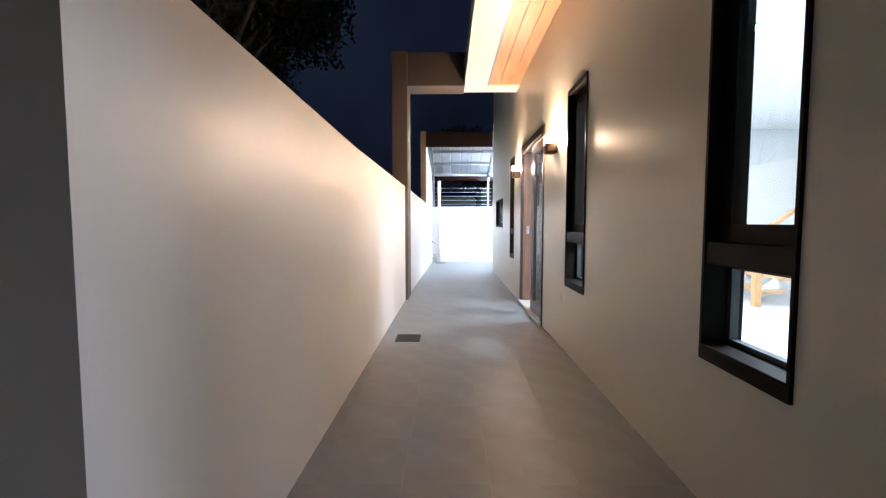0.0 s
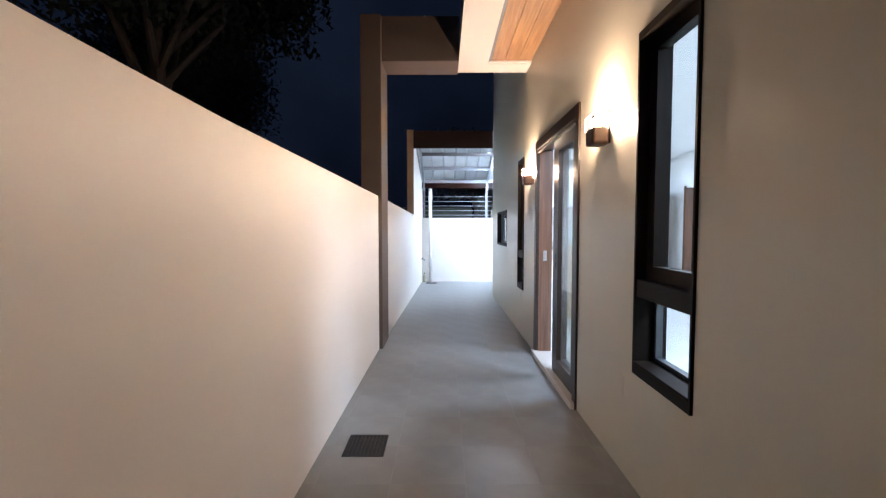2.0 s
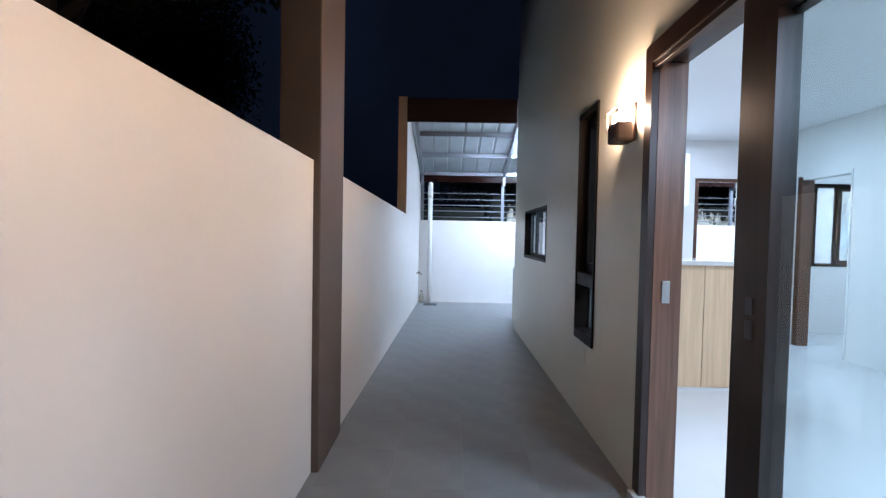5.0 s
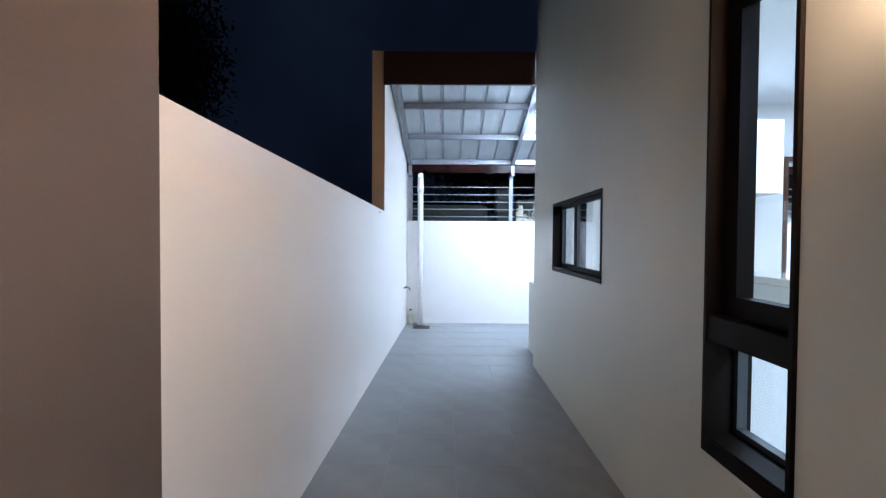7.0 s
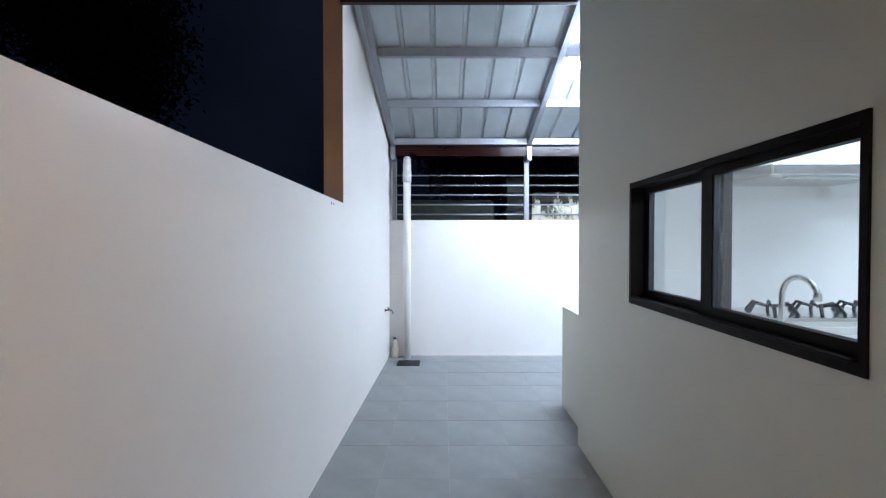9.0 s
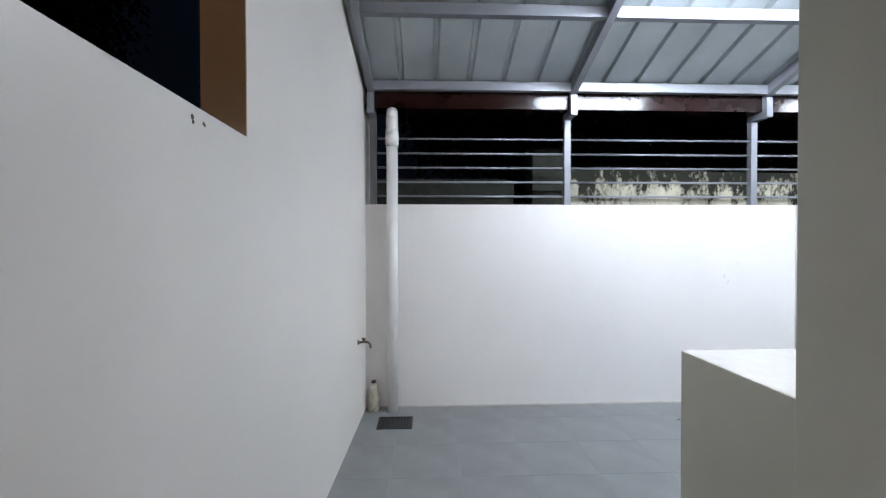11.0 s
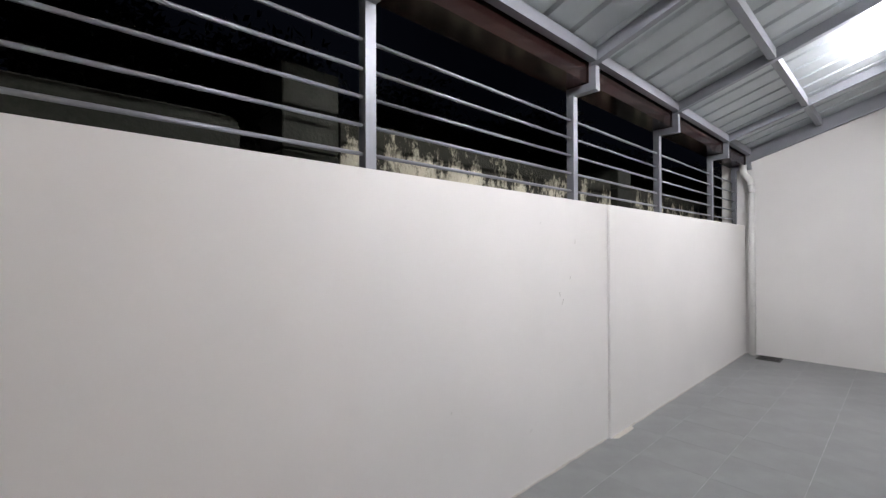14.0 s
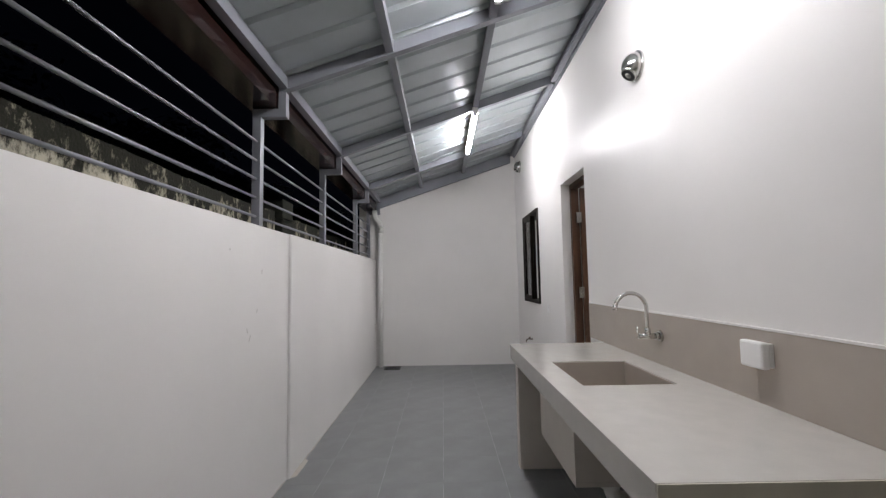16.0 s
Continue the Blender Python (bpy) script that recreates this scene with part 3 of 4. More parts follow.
POSTS = [0.33, 1.915, 3.49, 4.905, 6.40, 7.375]
for px in POSTS:
    bm = B()
    r = bmesh.ops.create_cube(bm, size=1.0)
    for v in r["verts"]:
        y = HB + 0.075 if v.co.y < 0 else 13.02
        v.co = Vector((px + v.co.x * 0.05, y, roof_z(y) - (0.002 if v.co.z > 0 else (0.16 if px > 7 else 0.082))))
    part("rafter", bm, STEEL, roof)
for py in (HB + 0.05, 11.68, 12.33, 12.99):
    bm = B()
    for a, b in zip([left_x(11) + 0.05] + [p + 0.025 for p in POSTS], [p - 0.025 for p in POSTS] + [FARX - 0.01]):
        if b - a > 0.05 and (py > 11 or a > HX):
            box(bm, a + 0.001, b - 0.001, py - 0.025, py - 0.021, roof_z(py) - 0.072, roof_z(py) - 0.002)
            box(bm, a + 0.001, b - 0.001, py - 0.021, py + 0.025, roof_z(py) - 0.072, roof_z(py) - 0.068)
            box(bm, a + 0.001, b - 0.001, py - 0.021, py + 0.025, roof_z(py) - 0.024, roof_z(py) - 0.019)
            box(bm, a + 0.001, b - 0.001, py + 0.021, py + 0.025, roof_z(py) - 0.068, roof_z(py) - 0.052)
    part("purlin", bm, STEEL, roof)
bm = box(B(), HX + 0.002, FARX - 0.01, HB + 0.001, HB + 0.02, roof_z(HB) - 0.10, roof_z(HB) + 0.07)
box(bm, HX + 0.002, FARX - 0.01, HB + 0.0205, HB + 0.16, roof_z(HB) + 0.02, roof_z(HB) + 0.03)
part("wall_flashing", bm, STEEL, roof)
bm = box(B(), left_x(11) + 0.003, HX - 0.002, HB + 0.03, HB + 0.07, 2.95, 3.29, 0.004)
part("fascia", bm, DKBROWN, roof, "dark brown steel fascia")
bm = B()
GX = left_x(13.1) + 0.004
box(bm, GX, FARX - 0.005, 13.030, 13.035, 2.364, 2.525)
box(bm, GX, FARX - 0.005, 13.035, 13.205, 2.364, 2.369)
box(bm, GX, FARX - 0.005, 13.205, 13.21, 2.364, 2.535)
box(bm, GX, FARX - 0.005, 13.0355, 13.048, 2.512, 2.525)
part("gutter", bm, GUTTER, roof, "maroon painted steel gutter")

grille = thing("wall_grille", "grey steel posts and horizontal bars on the low wall", "grille", kind="structure")
for px in POSTS:
    bm = B()
    box(bm, px - 0.025, px + 0.025, 13.13, 13.18, 1.616, 2.3095)
    box(bm, px - 0.0255, px + 0.0255, 12.973, 13.181, 2.31, 2.361)
    box(bm, px - 0.0245, px + 0.0245, 12.975, 13.022, 2.3615, roof_z(13.022) - 0.084)
    part("post", bm, STEEL, grille)
for bz in (1.69, 1.806, 1.922, 2.037, 2.156):
    for a, b in zip(POSTS, POSTS[1:]):
        part("bar", rod(B(), (a + 0.024, 13.155, bz), (b - 0.024, 13.155, bz), 0.0085, n=10), STEEL, grille, smooth=True)


# ---- fluorescent tubes ----
def tube():
    t = thing("fluorescent_batten", "lit white fluorescent tube batten under the canopy", "tube lamp", "canopy tubes")
    part("batten", box(B(), -0.62, 0.62, -0.028, 0.028, 0.004, 0.05, 0.003), PLASTIC, t)
    part("diffuser", rod(B(), (-0.59, 0, -0.018), (0.59, 0, -0.018), 0.0205, n=20), TUBEGLOW, t, "glowing white tube", True)
    for x in (-0.605, 0.605):
        part("end_cap", box(B(), x - 0.015, x + 0.015, -0.018, 0.018, -0.037, 0.0035, 0.003), PLASTIC, t)
    return t


tb = tube()
tb.matrix_basis = Matrix.Translation((2.59, 11.685, 2.875))
copy_thing(tb, Matrix.Translation((5.46, 11.685, 2.875)))


# ---- downpipes and taps ----
dp = thing("downpipe", "white PVC downpipe with socket joint near the wall corner", "pipe")
part("pipe", rod(B(), (0.495, 12.985, 0.0), (0.495, 12.985, 2.05), 0.043, n=24), PVC, dp, smooth=True)
part("socket", rod(B(), (0.495, 12.985, 2.06), (0.495, 12.985, 2.17), 0.050, n=24), PVC, dp, smooth=True)
part("upper_pipe", rod(B(), (0.495, 12.985, 2.05), (0.495, 12.985, 2.27), 0.046, n=24), PVC, dp, smooth=True)
part("reducer", sweep(B(), [(0.495, 12.985, 2.25), (0.495, 12.9852, 2.30), (0.495, 13.005, 2.325)], 0.043, 20), PVC, dp, smooth=True)
for z in (0.42, 1.50):
    part("clip", box(B(), 0.47, 0.52, 13.025, 13.072, z - 0.012, z + 0.012, 0.002), PVC, dp)
dp2 = thing("downpipe", "white PVC downpipe with an offset bend at the far corner", "pipe")
part("pipe", rod(B(), (7.355, 12.97, 0.0), (7.355, 12.97, 2.12), 0.036, n=20), PVC, dp2, smooth=True)
part("socket", rod(B(), (7.355, 12.97, 2.02), (7.355, 12.97, 2.11), 0.041, n=20), PVC, dp2, smooth=True)
bm = sweep(B(), [(7.355, 12.97, 2.10), (7.355, 12.97, 2.14), (7.35, 12.985, 2.18), (7.335, 13.03, 2.235), (7.33, 13.045, 2.27), (7.33, 13.05, 2.363)], 0.039, 20)
part("elbow", bm, PVC, dp2, smooth=True)


def tap(name, label):
    t = thing(name, label, "tap")
    part("flange", rod(B(), (0, 0, 0), (0.008, 0, 0), 0.022, n=18), BRASS, t, smooth=True)
    part("spout", sweep(B(), [(0.005, 0, -0.004), (0.03, 0, 0.002), (0.05, 0, 0.004), (0.078, 0, 0.004), (0.098, 0, -0.006), (0.108, 0, -0.024), (0.110, 0, -0.05)], 0.0105), BRASS, t, smooth=True)
    valve = part("valve", rod(B(), (0.05, 0, 0.005), (0.05, 0, 0.03), 0.012), BRASS, t, smooth=True)
    part("lever", box(B(), 0.032, 0.066, -0.007, 0.007, 0.03, 0.037, 0.002), TAPRED, valve, "worn dull red lever")
    return t


t1 = tap("garden_tap", "worn brass garden tap on the white gable wall")
t1.matrix_basis = Matrix.Translation((left_x(12.73), 12.73, 0.60)) @ Matrix.Scale(0.82, 4)
t2 = tap("garden_tap", "small brass tap on the rear house wall")
t2.matrix_basis = pose(6.484, HB, 0.50, 0, 0, 90) @ Matrix.Scale(0.72, 4)
stub = thing("pipe_stub", "capped pipe stub set in rough dirty cement", "pipe")
bm = B()
SXX, SYY = 0.345, 13.020
rings = []
for z, rad in ((0.0, 0.048), (0.02, 0.046), (0.045, 0.038), (0.075, 0.044), (0.11, 0.043), (0.145, 0.036), (0.175, 0.027), (0.20, 0.019)):
    ringv = []
    for k in range(18):
        an = 2 * math.pi * k / 18
        q = Vector((math.cos(an), math.sin(an), z * 14))
        rr = rad * (1 + 0.16 * noise.noise(q * 1.6) + 0.07 * noise.noise(q * 5.0))
        ringv.append(bm.verts.new((SXX + rr * math.cos(an), SYY + rr * math.sin(an), z)))
    rings.append(ringv)
for ra, rb in zip(rings, rings[1:]):
    for k in range(18):
        bm.faces.new((ra[k], ra[(k + 1) % 18], rb[(k + 1) % 18], rb[k]))
bm.faces.new(rings[-1])
bm.faces.new(rings[0][::-1])
part("cement", bm, DIRT, stub, smooth=True)
part("pipe", rod(B(), (SXX, SYY, 0.195), (SXX, SYY, 0.215), 0.016), DIRT, stub, smooth=True)
part("cap", rod(B(), (SXX, SYY, 0.215), (SXX, SYY, 0.233), 0.021, 0.017), IRON, stub, smooth=True)

# ---- rear door and window ----
bd = thing("door_2", "mahogany rear door standing open into the kitchen", "door", kind="structure")
x0, x1, z0, z1 = BDOOR
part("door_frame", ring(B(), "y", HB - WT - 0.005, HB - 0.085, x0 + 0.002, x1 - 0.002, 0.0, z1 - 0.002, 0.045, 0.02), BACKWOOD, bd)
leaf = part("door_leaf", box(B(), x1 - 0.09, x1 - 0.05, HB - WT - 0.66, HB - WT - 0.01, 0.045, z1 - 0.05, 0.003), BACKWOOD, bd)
for z in (0.35, 1.15, 1.85):
    part("hinge", box(B(), x1 - 0.094, x1 - 0.046, HB - WT - 0.012, HB - WT + 0.035, z - 0.05, z + 0.05, 0.002), CHROME, leaf)
for xx in (x1 - 0.115, x1 - 0.025):
    part("knob", rod(B(), (xx - 0.02, HB - WT - 0.60, 1.0), (xx + 0.02, HB - WT - 0.60, 1.0), 0.026), CHROME, leaf, smooth=True)
bw = thing("window_5", "dark bronze sliding window in the rear wall, half open", "window", kind="structure")
x0, x1, z0, z1 = BWIN
part("window_frame", ring(B(), "y", HB - WT - 0.005, HB + 0.015, x0 + 0.002, x1 - 0.002, z0 + 0.002, z1 - 0.002, 0.04), DARKFRAME, bw)
xm = (x0 + x1) / 2
for a, b, y in ((xm - 0.04, x1 - 0.075, HB + 0.012), (xm - 0.025, x1 - 0.042, HB - 0.022)):
    s5 = part("sash", ring(B(), "y", y - 0.03, y, a, b, z0 + 0.042, z1 - 0.042, 0.045), DARKFRAME, bw)
    g = part("pane", box(B(), a + 0.045, b - 0.045, y - 0.018, y - 0.012, z0 + 0.087, z1 - 0.087), GLASS, s5)
    g.visible_shadow = False


# ---- exhaust hoods ----
def hood():
    h = thing("vent_hood", "round stainless steel exhaust hood on the rear wall", "vent", "exhaust hoods")
    part("flange", rod(B(), (0, 0, 0), (0, 0.012, 0), 0.085, n=28), CHROME, h, smooth=True)
    bm = B()
    bmesh.ops.create_uvsphere(bm, u_segments=28, v_segments=16, radius=0.076)
    bmesh.ops.bisect_plane(bm, geom=bm.verts[:] + bm.edges[:] + bm.faces[:], plane_co=(0, 0, 0), plane_no=(0, -1, 0), clear_outer=True)
    for v in bm.verts:
        v.co.y += 0.012
    part("cowl", bm, CHROME, h, smooth=True)
    out = Vector((0.0, 0.62, -0.78))
    part("lip", rod(B(), out * 0.045 + Vector((0, 0.012, 0)), out * 0.072 + Vector((0, 0.012, 0)), 0.050, 0.046, 24), CHROME, h, smooth=True)
    part("duct", rod(B(), out * 0.05 + Vector((0, 0.012, 0)), out * 0.0735 + Vector((0, 0.012, 0)), 0.040, n=24), BLACK, h, "dark duct opening", True)
    return h


h1 = hood()
h1.matrix_basis = Matrix.Translation((3.292, HB, 2.506))
copy_thing(h1, Matrix.Translation((6.98, HB, 2.915)))

# ---- outdoor sink counter ----
CT = 0.822
ct = thing("sink_counter", "white polished slab counter with built-in sink", "counter")
CX0, CX1, CY1 = 1.908, 3.974, 11.55
SX0, SX1, SY0, SY1 = 2.775, 3.305, 11.02, 11.427
bm = plate(B(), [CX0 - 0.001, SX0, SX1, CX1 + 0.004], [HB + 0.002, SY0, SY1, CY1 + 0.004], [(SX0, SX1, SY0, SY1)], lambda u, v, side: (u, v, CT if side else CT - 0.02))
part("worktop", bm, GRANITE, ct)
bm = B()
box(bm, CX0, CX1, CY1 - 0.014, CY1 + 0.001, CT - 0.10, CT - 0.0205)
box(bm, CX0 - 0.001, CX0 + 0.013, HB + 0.002, CY1 - 0.0145, CT - 0.10, CT - 0.0205)
box(bm, CX1 - 0.013, CX1 + 0.001, HB + 0.002, CY1 - 0.0145, CT - 0.10, CT - 0.0205)
part("edge_apron", bm, GRANITE, ct)
for a, b in ((CX0 + 0.014, SX0 - 0.04), (SX1 + 0.04, CX1 - 0.014)):
    part("slab_core", box(B(), a, b, HB + 0.002, CY1 - 0.016, CT - 0.099, CT - 0.021), PLASTER, ct)
part("end_panel", box(B(), CX0 - 0.007, CX0 - 0.0015, HB + 0.002, CY1 + 0.001, 0.0, CT - 0.001), HOUSE, ct, "greige painted end panel")
for a, b, c in ((CX0 - 0.001, CX0 + 0.09, CY1), (CX1 - 0.10, CX1 - 0.012, CY1 - 0.03)):
    part("support_wall", box(B(), a, b, HB + 0.002, c, 0.0, CT - 0.1005, 0.004), PLASTER, ct)
bm = B()
ring_pts = ((SX0 - 0.04, SX0 - 0.004, SY0 - 0.04, SY1 + 0.06), (SX1 + 0.004, SX1 + 0.04, SY0 - 0.04, SY1 + 0.06), (SX0 - 0.004, SX1 + 0.004, SY0 - 0.04, SY0 - 0.004), (SX0 - 0.004, SX1 + 0.004, SY1 + 0.004, SY1 + 0.06))
for a, b, c, d in ring_pts:
    box(bm, a, b, c, d, 0.44, CT - 0.022)
box(bm, SX0 - 0.04, SX1 + 0.04, SY0 - 0.04, SY1 + 0.06, 0.42, 0.439)
part("sink_box", bm, PLASTER, ct)
bm = B()
for a, b, c, d in ((SX0 - 0.0035, SX0 + 0.006, SY0, SY1), (SX1 - 0.006, SX1 + 0.0035, SY0, SY1), (SX0 + 0.006, SX1 - 0.006, SY0 - 0.0035, SY0 + 0.006), (SX0 + 0.006, SX1 - 0.006, SY1 - 0.006, SY1 + 0.0035)):
    box(bm, a, b, c, d, 0.56, CT - 0.006)
box(bm, SX0, SX1, SY0, SY1, 0.55, 0.56)
part("basin_tile", bm, SPLASH, ct, "beige tiled basin")
part("drain_cover", rod(B(), (3.03, 11.22, 0.56), (3.03, 11.22, 0.566), 0.035, n=20), CHROME, ct, smooth=True)
bm = sweep(B(), [(2.86, 11.30, 0.43), (2.86, 11.30, 0.37), (2.86, 11.29, 0.335), (2.86, 11.26, 0.31), (2.86, 11.22, 0.305), (2.86, 10.88, 0.295)], 0.034, 16)
rod(bm, (2.86, 11.30, 0.36), (2.86, 11.30, 0.405), 0.041, n=18)
part("waste_pipe", bm, PVC, ct, smooth=True)
bs = thing("backsplash", "beige tile backsplash with white edge strip", "backsplash", kind="structure")
for i in range(4):
    a = 1.90 + i * 0.588
    part("splash_tile", box(B(), a + 0.0003, a + 0.5877, HB, HB + 0.012, CT + 0.001, 1.086), SPLASH, bs)
part("edge_strip", box(B(), 1.90, 4.252, HB, HB + 0.014, 1.0862, 1.095, 0.001), WHITE, bs)
fc = thing("sink_faucet", "brushed steel gooseneck faucet on the backsplash", "faucet")
FX, FZ = 3.17, 0.972
part("wall_flange", rod(B(), (FX, HB + 0.012, FZ), (FX, HB + 0.022, FZ), 0.030, 0.026, 24), CHROME, fc, smooth=True)
bm = rod(B(), (FX, HB + 0.02, FZ), (FX, HB + 0.128, FZ), 0.014, n=18)
rod(bm, (FX, HB + 0.022, FZ), (FX, HB + 0.04, FZ), 0.019, n=6)
part("body", bm, CHROME, fc, smooth=True)
pts = [(FX, HB + 0.080, FZ), (FX, HB + 0.080, FZ + 0.06), (FX, HB + 0.080, FZ + 0.145)]
for k in range(1, 12):
    a = math.pi * k / 11.4
    pts.append((FX, HB + 0.080 + 0.082 * (1 - math.cos(a)), FZ + 0.145 + 0.082 * math.sin(a)))
part("spout", sweep(B(), pts, 0.0105, 14), CHROME, fc, smooth=True)
part("collar", rod(B(), (FX, HB + 0.080, FZ + 0.010), (FX, HB + 0.080, FZ + 0.042), 0.016, 0.014), CHROME, fc, smooth=True)
end = Vector(pts[-1])
part("nozzle", rod(B(), end + Vector((0, 0, 0.012)), end - Vector((0, -0.002, 0.016)), 0.0135), CHROME, fc, smooth=True)
part("lever", rod(B(), (FX, HB + 0.130, FZ - 0.006), (FX, HB + 0.134, FZ + 0.052), 0.007, 0.0045, 10), CHROME, fc, smooth=True)
ob = thing("outlet_box", "white weatherproof outlet box on the beige backsplash", "outlet")
part("body", box(B(), 2.402, 2.500, HB + 0.012, HB + 0.03, 0.961, 1.045, 0.004), PLASTIC, ob)
part("cover", box(B(), 2.396, 2.506, HB + 0.0305, HB + 0.062, 0.956, 1.05, 0.008), PLASTIC, ob)
ob2 = thing("outlet", "small white switch plate beside the rear window", "outlet")
part("plate", box(B(), 5.54, 5.61, HB, HB + 0.008, 0.905, 0.995, 0.002), PLASTIC, ob2)
part("socket", box(B(), 5.56, 5.59, HB + 0.008, HB + 0.011, 0.93, 0.97, 0.001), PLASTIC, ob2)

# ---- inside the house ----
pen = thing("kitchen_peninsula", "maple kitchen peninsula with a white worktop", "kitchen counter")
for i in range(2):
    a = 2.56 + i * 0.46
    part("front_panel", box(B(), a + 0.002, a + 0.458, 8.35, 8.37, 0.06, 1.10, 0.002), CABINET, pen)
part("carcass", box(B(), 2.56, 3.48, 8.371, 8.85, 0.03, 1.10), INSIDE, pen)
part("end_panel", box(B(), 3.48, 3.53, 8.34, 8.87, 0.03, 1.10, 0.003), INSIDE, pen)
part("worktop", box(B(), 2.50, 3.60, 8.30, 8.92, 1.101, 1.14, 0.005), GRANITE, pen)
kc = thing("kitchen_counter", "white kitchen counter along the side wall", "kitchen counter")
part("base", box(B(), HX + WT, 2.5, 8.2, HB - WT, 0.03, 0.90), INSIDE, kc)
part("worktop", box(B(), HX + WT, 2.54, 8.18, HB - WT, 0.901, 0.94, 0.004), GRANITE, kc)
kf = thing("kitchen_faucet", "chrome gooseneck kitchen faucet on the counter", "faucet")
part("base", rod(B(), (2.15, 9.606, 0.94), (2.15, 9.606, 0.97), 0.025), CHROME, kf, smooth=True)
pts = [(2.15, 9.606, 0.96), (2.15, 9.606, 1.06), (2.15, 9.606, 1.155)]
for k in range(1, 11):
    a = math.pi * k / 11
    pts.append((2.15, 9.606 - 0.075 * (1 - math.cos(a)), 1.155 + 0.075 * math.sin(a)))
part("spout", sweep(B(), pts, 0.0095, 12), CHROME, kf, smooth=True)
part("nozzle", rod(B(), Vector(pts[-1]) + Vector((0, 0, 0.01)), Vector(pts[-1]) - Vector((0, 0, 0.02)), 0.012), CHROME, kf, smooth=True)
part("lever", rod(B(), (2.15, 9.606, 0.965), (2.19, 9.63, 0.985), 0.006, 0.005, 10), CHROME, kf, smooth=True)
kb = thing("kitchen_counter", "white kitchen counter along the rear wall", "kitchen counter")
part("base", box(B(), 2.545, 4.15, 10.14, HB - WT - 0.002, 0.03, 0.90), INSIDE, kb)
part("worktop", box(B(), 2.545, 4.17, 10.11, HB - WT - 0.002, 0.901, 0.94, 0.004), GRANITE, kb)
st = thing("gas_hob", "black iron hob grates on the kitchen counter", "hob")
part("plate", box(B(), 2.60, 3.36, 10.22, 10.60, 0.94, 0.962, 0.004), CHROME, st)
for gx in (2.73, 2.98, 3.23):
    bm = B()
    for k in range(6):
        a = math.pi * k / 3
        sweep(bm, [(gx + 0.03 * math.cos(a), 10.4 + 0.03 * math.sin(a), 1.0), (gx + 0.09 * math.cos(a), 10.4 + 0.09 * math.sin(a), 1.015), (gx + 0.125 * math.cos(a), 10.4 + 0.125 * math.sin(a), 0.963)], 0.009, 6)
    part("grate", bm, IRON, st)
hd = thing("range_hood", "slim brushed steel range hood over the hob", "range hood")
part("body", box(B(), 2.62, 3.34, HB - WT - 0.46, HB - WT - 0.003, 1.70, 1.765, 0.008), CHROME, hd)
part("lamp_strip", box(B(), 2.75, 3.2, HB - WT - 0.40, HB - WT - 0.36, 1.694, 1.6995), PLASTIC, hd)
kp = thing("outlet", "white double outlet plate above the kitchen counter", "outlet")
part("plate", box(B(), 2.29, 2.41, HB - WT - 0.010, HB - WT - 0.003, 1.10, 1.175, 0.002), PLASTIC, kp)
for px in (2.32, 2.38):
    part("socket", box(B(), px - 0.018, px + 0.018, HB - WT - 0.0125, HB - WT - 0.0102, 1.118, 1.157, 0.001), PLASTIC, kp)
wc = thing("wall_cabinet", "white kitchen wall cabinets", "cabinet")
for i in range(3):
    part("door", box(B(), 4.0 - 0.6 * i - 0.598, 4.0 - 0.6 * i, HB - WT - 0.35, HB - WT - 0.33, 1.77, 2.45, 0.003), INSIDE, wc)
part("carcass", box(B(), 2.2, 4.0, HB - WT - 0.329, HB - WT - 0.002, 1.77, 2.45), INSIDE, wc)
df = thing("door_frame_inside", "interior doorway lining with one brown wooden jamb", "door frame", kind="structure")
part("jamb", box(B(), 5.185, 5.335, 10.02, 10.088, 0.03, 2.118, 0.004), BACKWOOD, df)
part("head", box(B(), 5.19, 5.33, 9.404, 10.019, 2.075, 2.118, 0.004), INSIDE, df, "white painted head lining")
part("jamb", box(B(), 5.19, 5.33, 9.382, 9.403, 0.03, 2.118, 0.004), INSIDE, df, "white painted jamb lining")
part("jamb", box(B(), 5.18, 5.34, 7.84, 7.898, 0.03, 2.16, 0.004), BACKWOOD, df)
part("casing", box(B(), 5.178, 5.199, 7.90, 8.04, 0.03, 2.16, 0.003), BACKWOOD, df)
stair = thing("staircase", "open oak staircase with post and handrail", "stairs")
for i in range(9):
    part("tread", box(B(), 5.05 + 0.26 * i, 5.36 + 0.26 * i, 6.5, 7.4, 0.19 + 0.18 * i, 0.235 + 0.18 * i, 0.006), OAK, stair)
bm = B()
for y in (6.62, 7.26):
    box(bm, 0, 1, y, y + 0.05, 0, 1)
for v in bm.verts:
    r = v.co.x
    v.co.x = 5.02 + 2.35 * r
    v.co.z = 0.03 + (1.63 * r) + (0.15 if v.co.z > 0.5 else 0.0)
part("stringer", bm, INSIDE, stair)
part("newel_post", box(B(), 4.88, 4.97, 6.42, 6.51, 0.03, 1.05, 0.006), OAK, stair)
bm = box(B(), 0, 1, 6.435, 6.495, 0, 1)
for v in bm.verts:
    r = v.co.x
    v.co.x = 4.93 + 2.3 * r
    v.co.z = 0.98 + 1.6 * r + (0.06 if v.co.z > 0.5 else 0)
part("handrail", bm, OAK, stair)
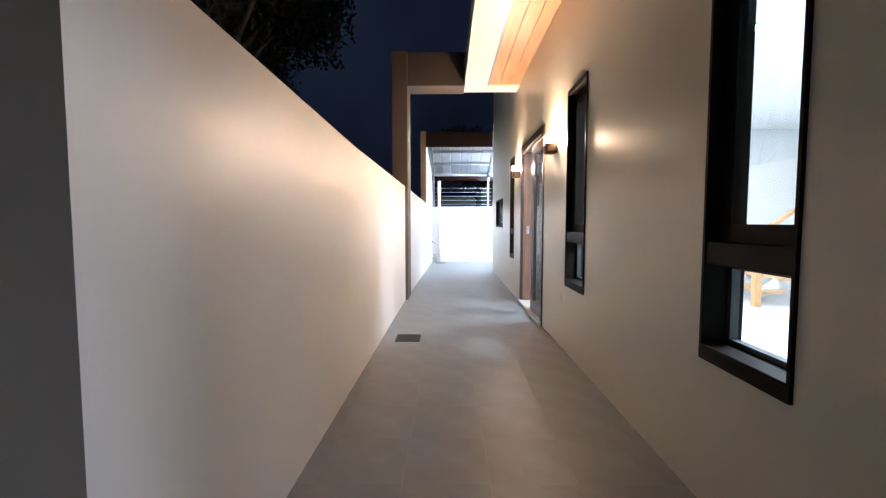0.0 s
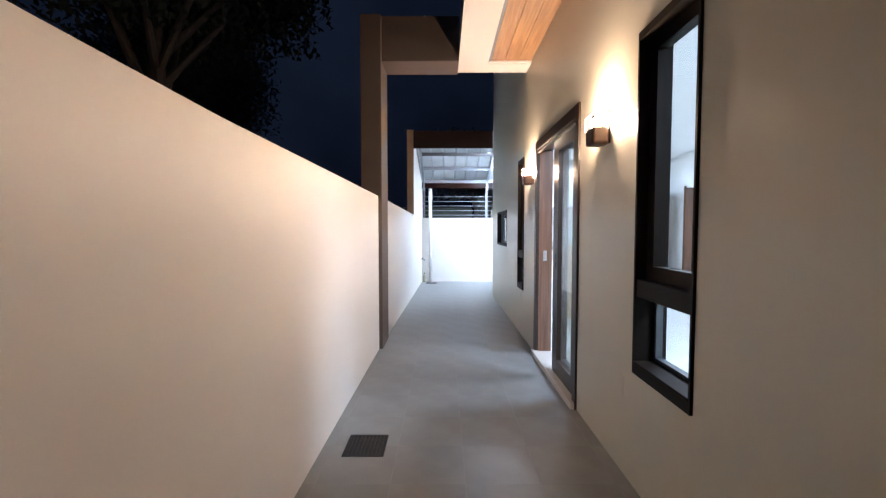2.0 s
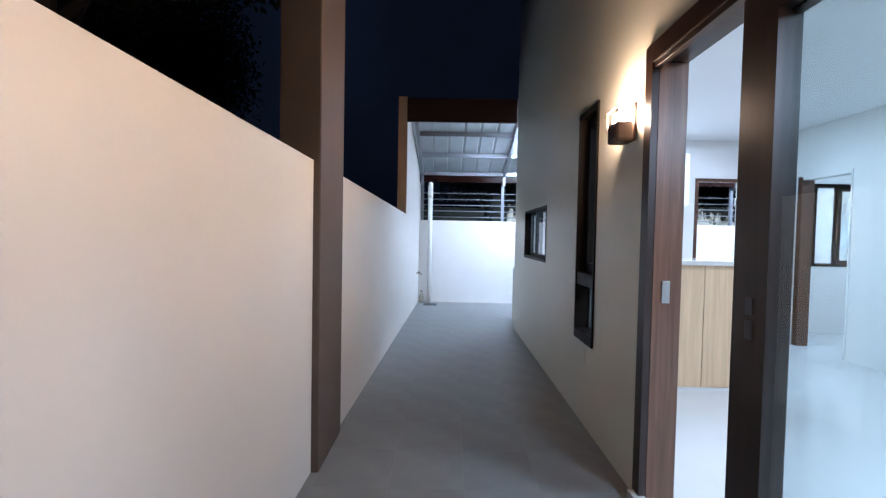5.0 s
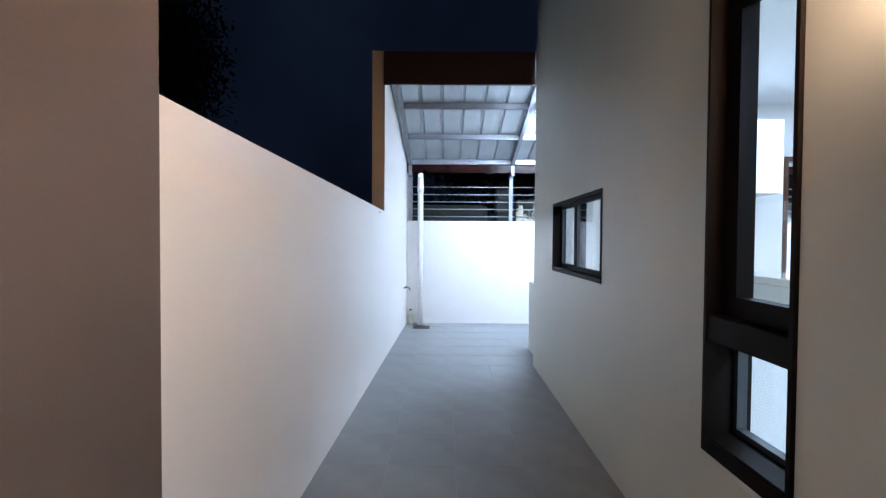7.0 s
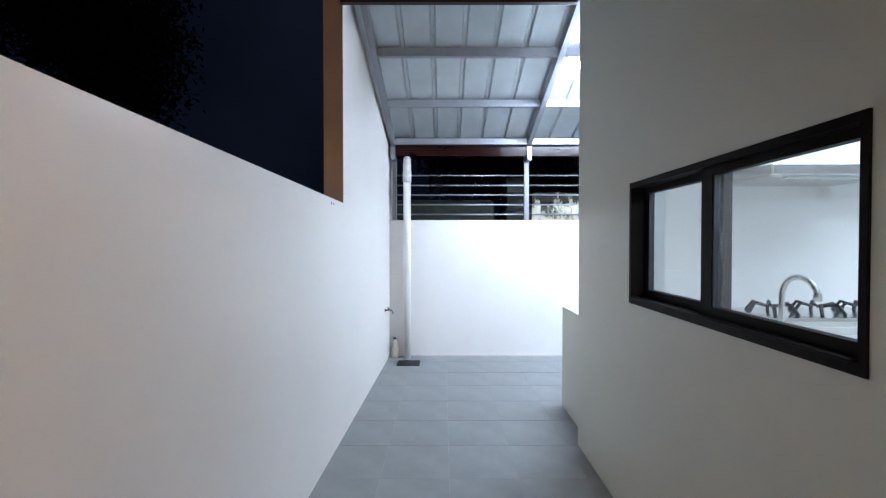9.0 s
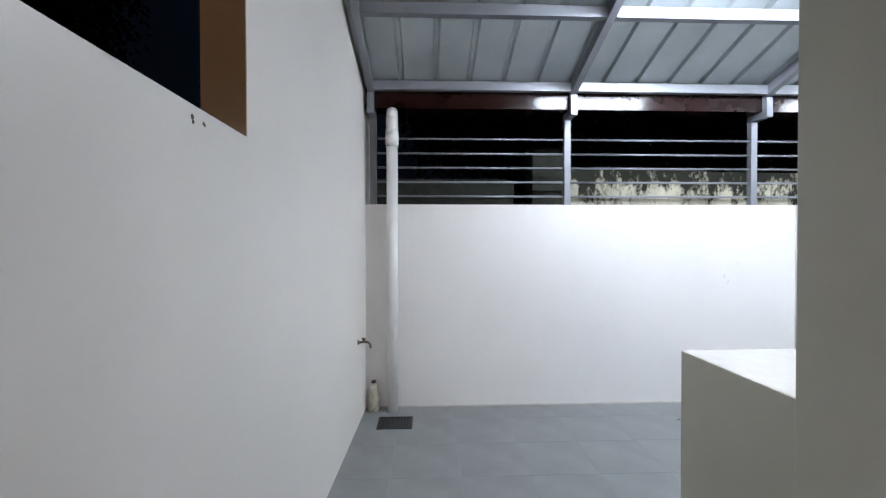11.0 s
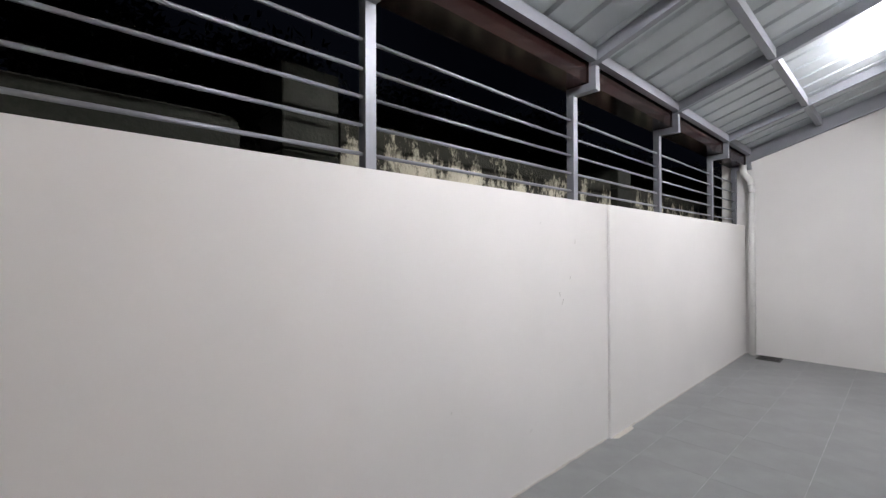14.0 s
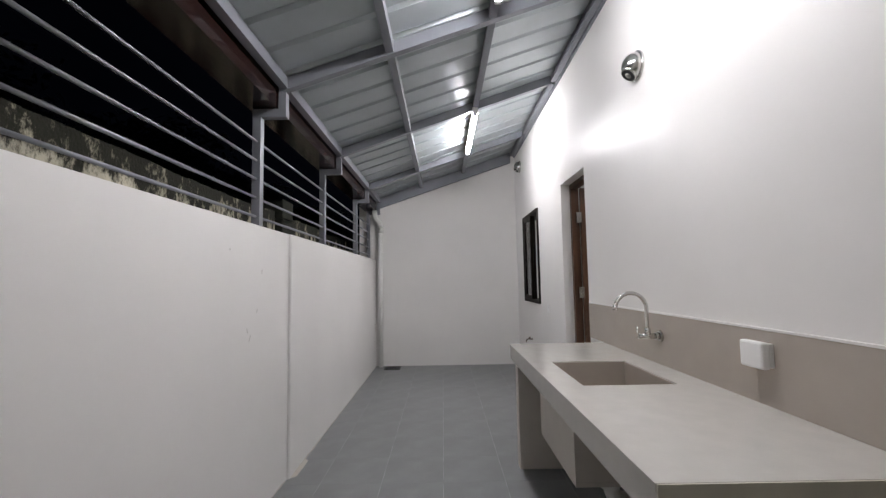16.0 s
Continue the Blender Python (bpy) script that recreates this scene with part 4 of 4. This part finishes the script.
for x, y in ((3.77, 8.90), (3.92, 8.94), (3.2, 4.2), (4.4, 4.2), (2.9, 9.4)):
    dl = thing("downlight", "round lit recessed downlight in the ceiling", "downlight", "ceiling downlights")
    part("rim", rod(B(), (x, y, 2.692), (x, y, 2.6995), 0.075, n=24), PLASTIC, dl, smooth=True)
    part("lens", rod(B(), (x, y, 2.688), (x, y, 2.6915), 0.06, n=24), DOWNGLOW, dl, "glowing lens", True)

# ---- beyond the walls ----
bm = B()
box(bm, 2.10, 9.5, 13.72, 13.90, -0.3, 2.0)
bmesh.ops.subdivide_edges(bm, edges=[e for e in bm.edges if abs((e.verts[0].co - e.verts[1].co).x) > 1], cuts=70)
for v in bm.verts:
    if v.co.z > 1:
        v.co.z += 0.03 * noise.noise(Vector((v.co.x * 2.2, 0.3, 0))) + 0.012 * noise.noise(Vector((v.co.x * 11, v.co.y, 4)))
solid("wall_neighbour", bm, MOSS, "old mossy concrete boundary wall with dark stains", "wall")
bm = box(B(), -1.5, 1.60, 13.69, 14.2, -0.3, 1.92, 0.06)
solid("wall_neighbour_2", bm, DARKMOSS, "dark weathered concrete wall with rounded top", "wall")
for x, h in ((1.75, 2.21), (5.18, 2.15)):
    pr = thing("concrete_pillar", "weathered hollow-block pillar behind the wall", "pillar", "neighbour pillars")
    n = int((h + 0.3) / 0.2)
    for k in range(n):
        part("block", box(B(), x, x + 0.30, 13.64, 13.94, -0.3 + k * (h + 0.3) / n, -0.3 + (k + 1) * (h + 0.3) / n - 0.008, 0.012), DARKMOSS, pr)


def tree(at, height, spread, seed, leaves=26000):
    rnd = random.Random(seed)
    t = thing("tree", "large leafy tree in darkness behind the wall", "tree", "night trees")
    bm = B()
    x, y = at
    top = Vector((x, y, height * 0.55))
    rod(bm, (x, y, -0.25), top, 0.22, 0.13, 10)
    limbs = []
    for k in range(9):
        a = k * 2.4 + rnd.uniform(-0.4, 0.4)
        e = Vector((x + math.cos(a) * spread * rnd.uniform(0.4, 0.8), y + math.sin(a) * spread * rnd.uniform(0.4, 0.8), height * rnd.uniform(0.6, 0.95)))
        s = Vector((x, y, height * rnd.uniform(0.3, 0.55)))
        rod(bm, s, e, 0.08, 0.02, 6)
        limbs.append(e)
    part("trunk", bm, BARK, t)
    vs, fs = [], []
    for k in range(leaves):
        c = rnd.choice(limbs) + Vector([max(-1.7, min(1.7, rnd.gauss(0, 1))) for _ in range(3)]) * spread * 0.2
        d = Vector([rnd.uniform(-1, 1) for _ in range(3)]).normalized()
        s = d.orthogonal().normalized() * rnd.uniform(0.025, 0.055)
        d = d * rnd.uniform(0.06, 0.13)
        i = len(vs)
        vs += [c - d, c + s, c + d, c - s]
        fs.append((i, i + 1, i + 2, i + 3))
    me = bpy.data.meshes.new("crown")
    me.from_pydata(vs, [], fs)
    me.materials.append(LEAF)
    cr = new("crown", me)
    cr.parent = t
    return t


tree((-4.4, 10.2), 9.0, 3.0, 3, 34000)
tree((-11.0, 9.0), 10.5, 4.0, 9)
tree((-10.0, 19.0), 10.0, 4.0, 12)
for k in range(8):
    tree((2.2 + 3.4 * k, 19.6 + 0.9 * math.sin(2.3 * k)), 4.45 + 0.35 * math.cos(1.7 * k), 2.6, 30 + k, 20000)

# ---- each thing stands on its own base ----
bpy.context.view_layer.update()
for e in [o for o in scene.objects if o.type == "EMPTY" and o.parent is None and o.matrix_basis == Matrix()]:
    pts = [o.matrix_world @ Vector(c) for o in e.children_recursive if o.type == "MESH" for c in o.bound_box]
    lo = Vector([min(q[k] for q in pts) for k in range(3)])
    hi = Vector([max(q[k] for q in pts) for k in range(3)])
    base = Vector(((lo.x + hi.x) / 2, (lo.y + hi.y) / 2, lo.z))
    e.location = base
    for o in e.children:
        o.matrix_parent_inverse = Matrix.Translation(-base)

# ---- a dry leaf on the yard floor ----
lf = thing("dry_leaf", "small dry dark leaf lying on the floor tiles", "leaf")
bm = B()
rim = [(0.0, 0.0, 0.001), (0.008, 0.006, 0.004), (0.018, 0.007, 0.005), (0.030, 0.0, 0.002), (0.018, -0.006, 0.006), (0.008, -0.005, 0.004)]
vs = [bm.verts.new(q) for q in rim]
bm.faces.new(vs)
ext = bmesh.ops.extrude_face_region(bm, geom=bm.faces[:])
for v in [g for g in ext["geom"] if isinstance(g, bmesh.types.BMVert)]:
    v.co.z += 0.0012
part("blade", bm, IRON, lf)
part("stalk", rod(B(), (-0.009, 0.001, 0.0012), (0.001, 0.0, 0.002), 0.0008, n=5), IRON, lf)
lf.matrix_basis = pose(2.605, 12.73, 0.0, 0, 0, 20)

# ---- floor tiles ----
def tile_mesh(w, d, jx, jy):
    return finish("tile", box(B(), jx, w - jx, jy, d - jy, -0.006, 0.0), TILE)


TS = 0.395
meshes = {}
def lay(x0, x1, y0, y1):
    joints = (0.0007, 0.0003) if y0 < HB - 0.3 else (0.0008, 0.0019)
    key = (round(x1 - x0, 3), round(y1 - y0, 3), *joints)
    if key[0] < 0.03 or key[1] < 0.03:
        return
    if key not in meshes:
        meshes[key] = tile_mesh(*key)
    t = new("tile", meshes[key])
    t.location = (x0, y0, 0.0)
    t.parent = floor_ob


xs = [-0.54, -0.235] + [0.16 + TS * k for k in range(20)]
ys = [12.04 + TS * k for k in range(-38, 4)]
for a, b in zip(ys, ys[1:]):
    for c, d in zip(xs, xs[1:]):
        hi = FARX + 0.05 if b > HB + 0.01 else HX + 0.02
        if c < hi and a < 13.1 and (c > -0.3 or b < 1.7):
            lay(c, min(d, hi), a, min(b, 13.12))
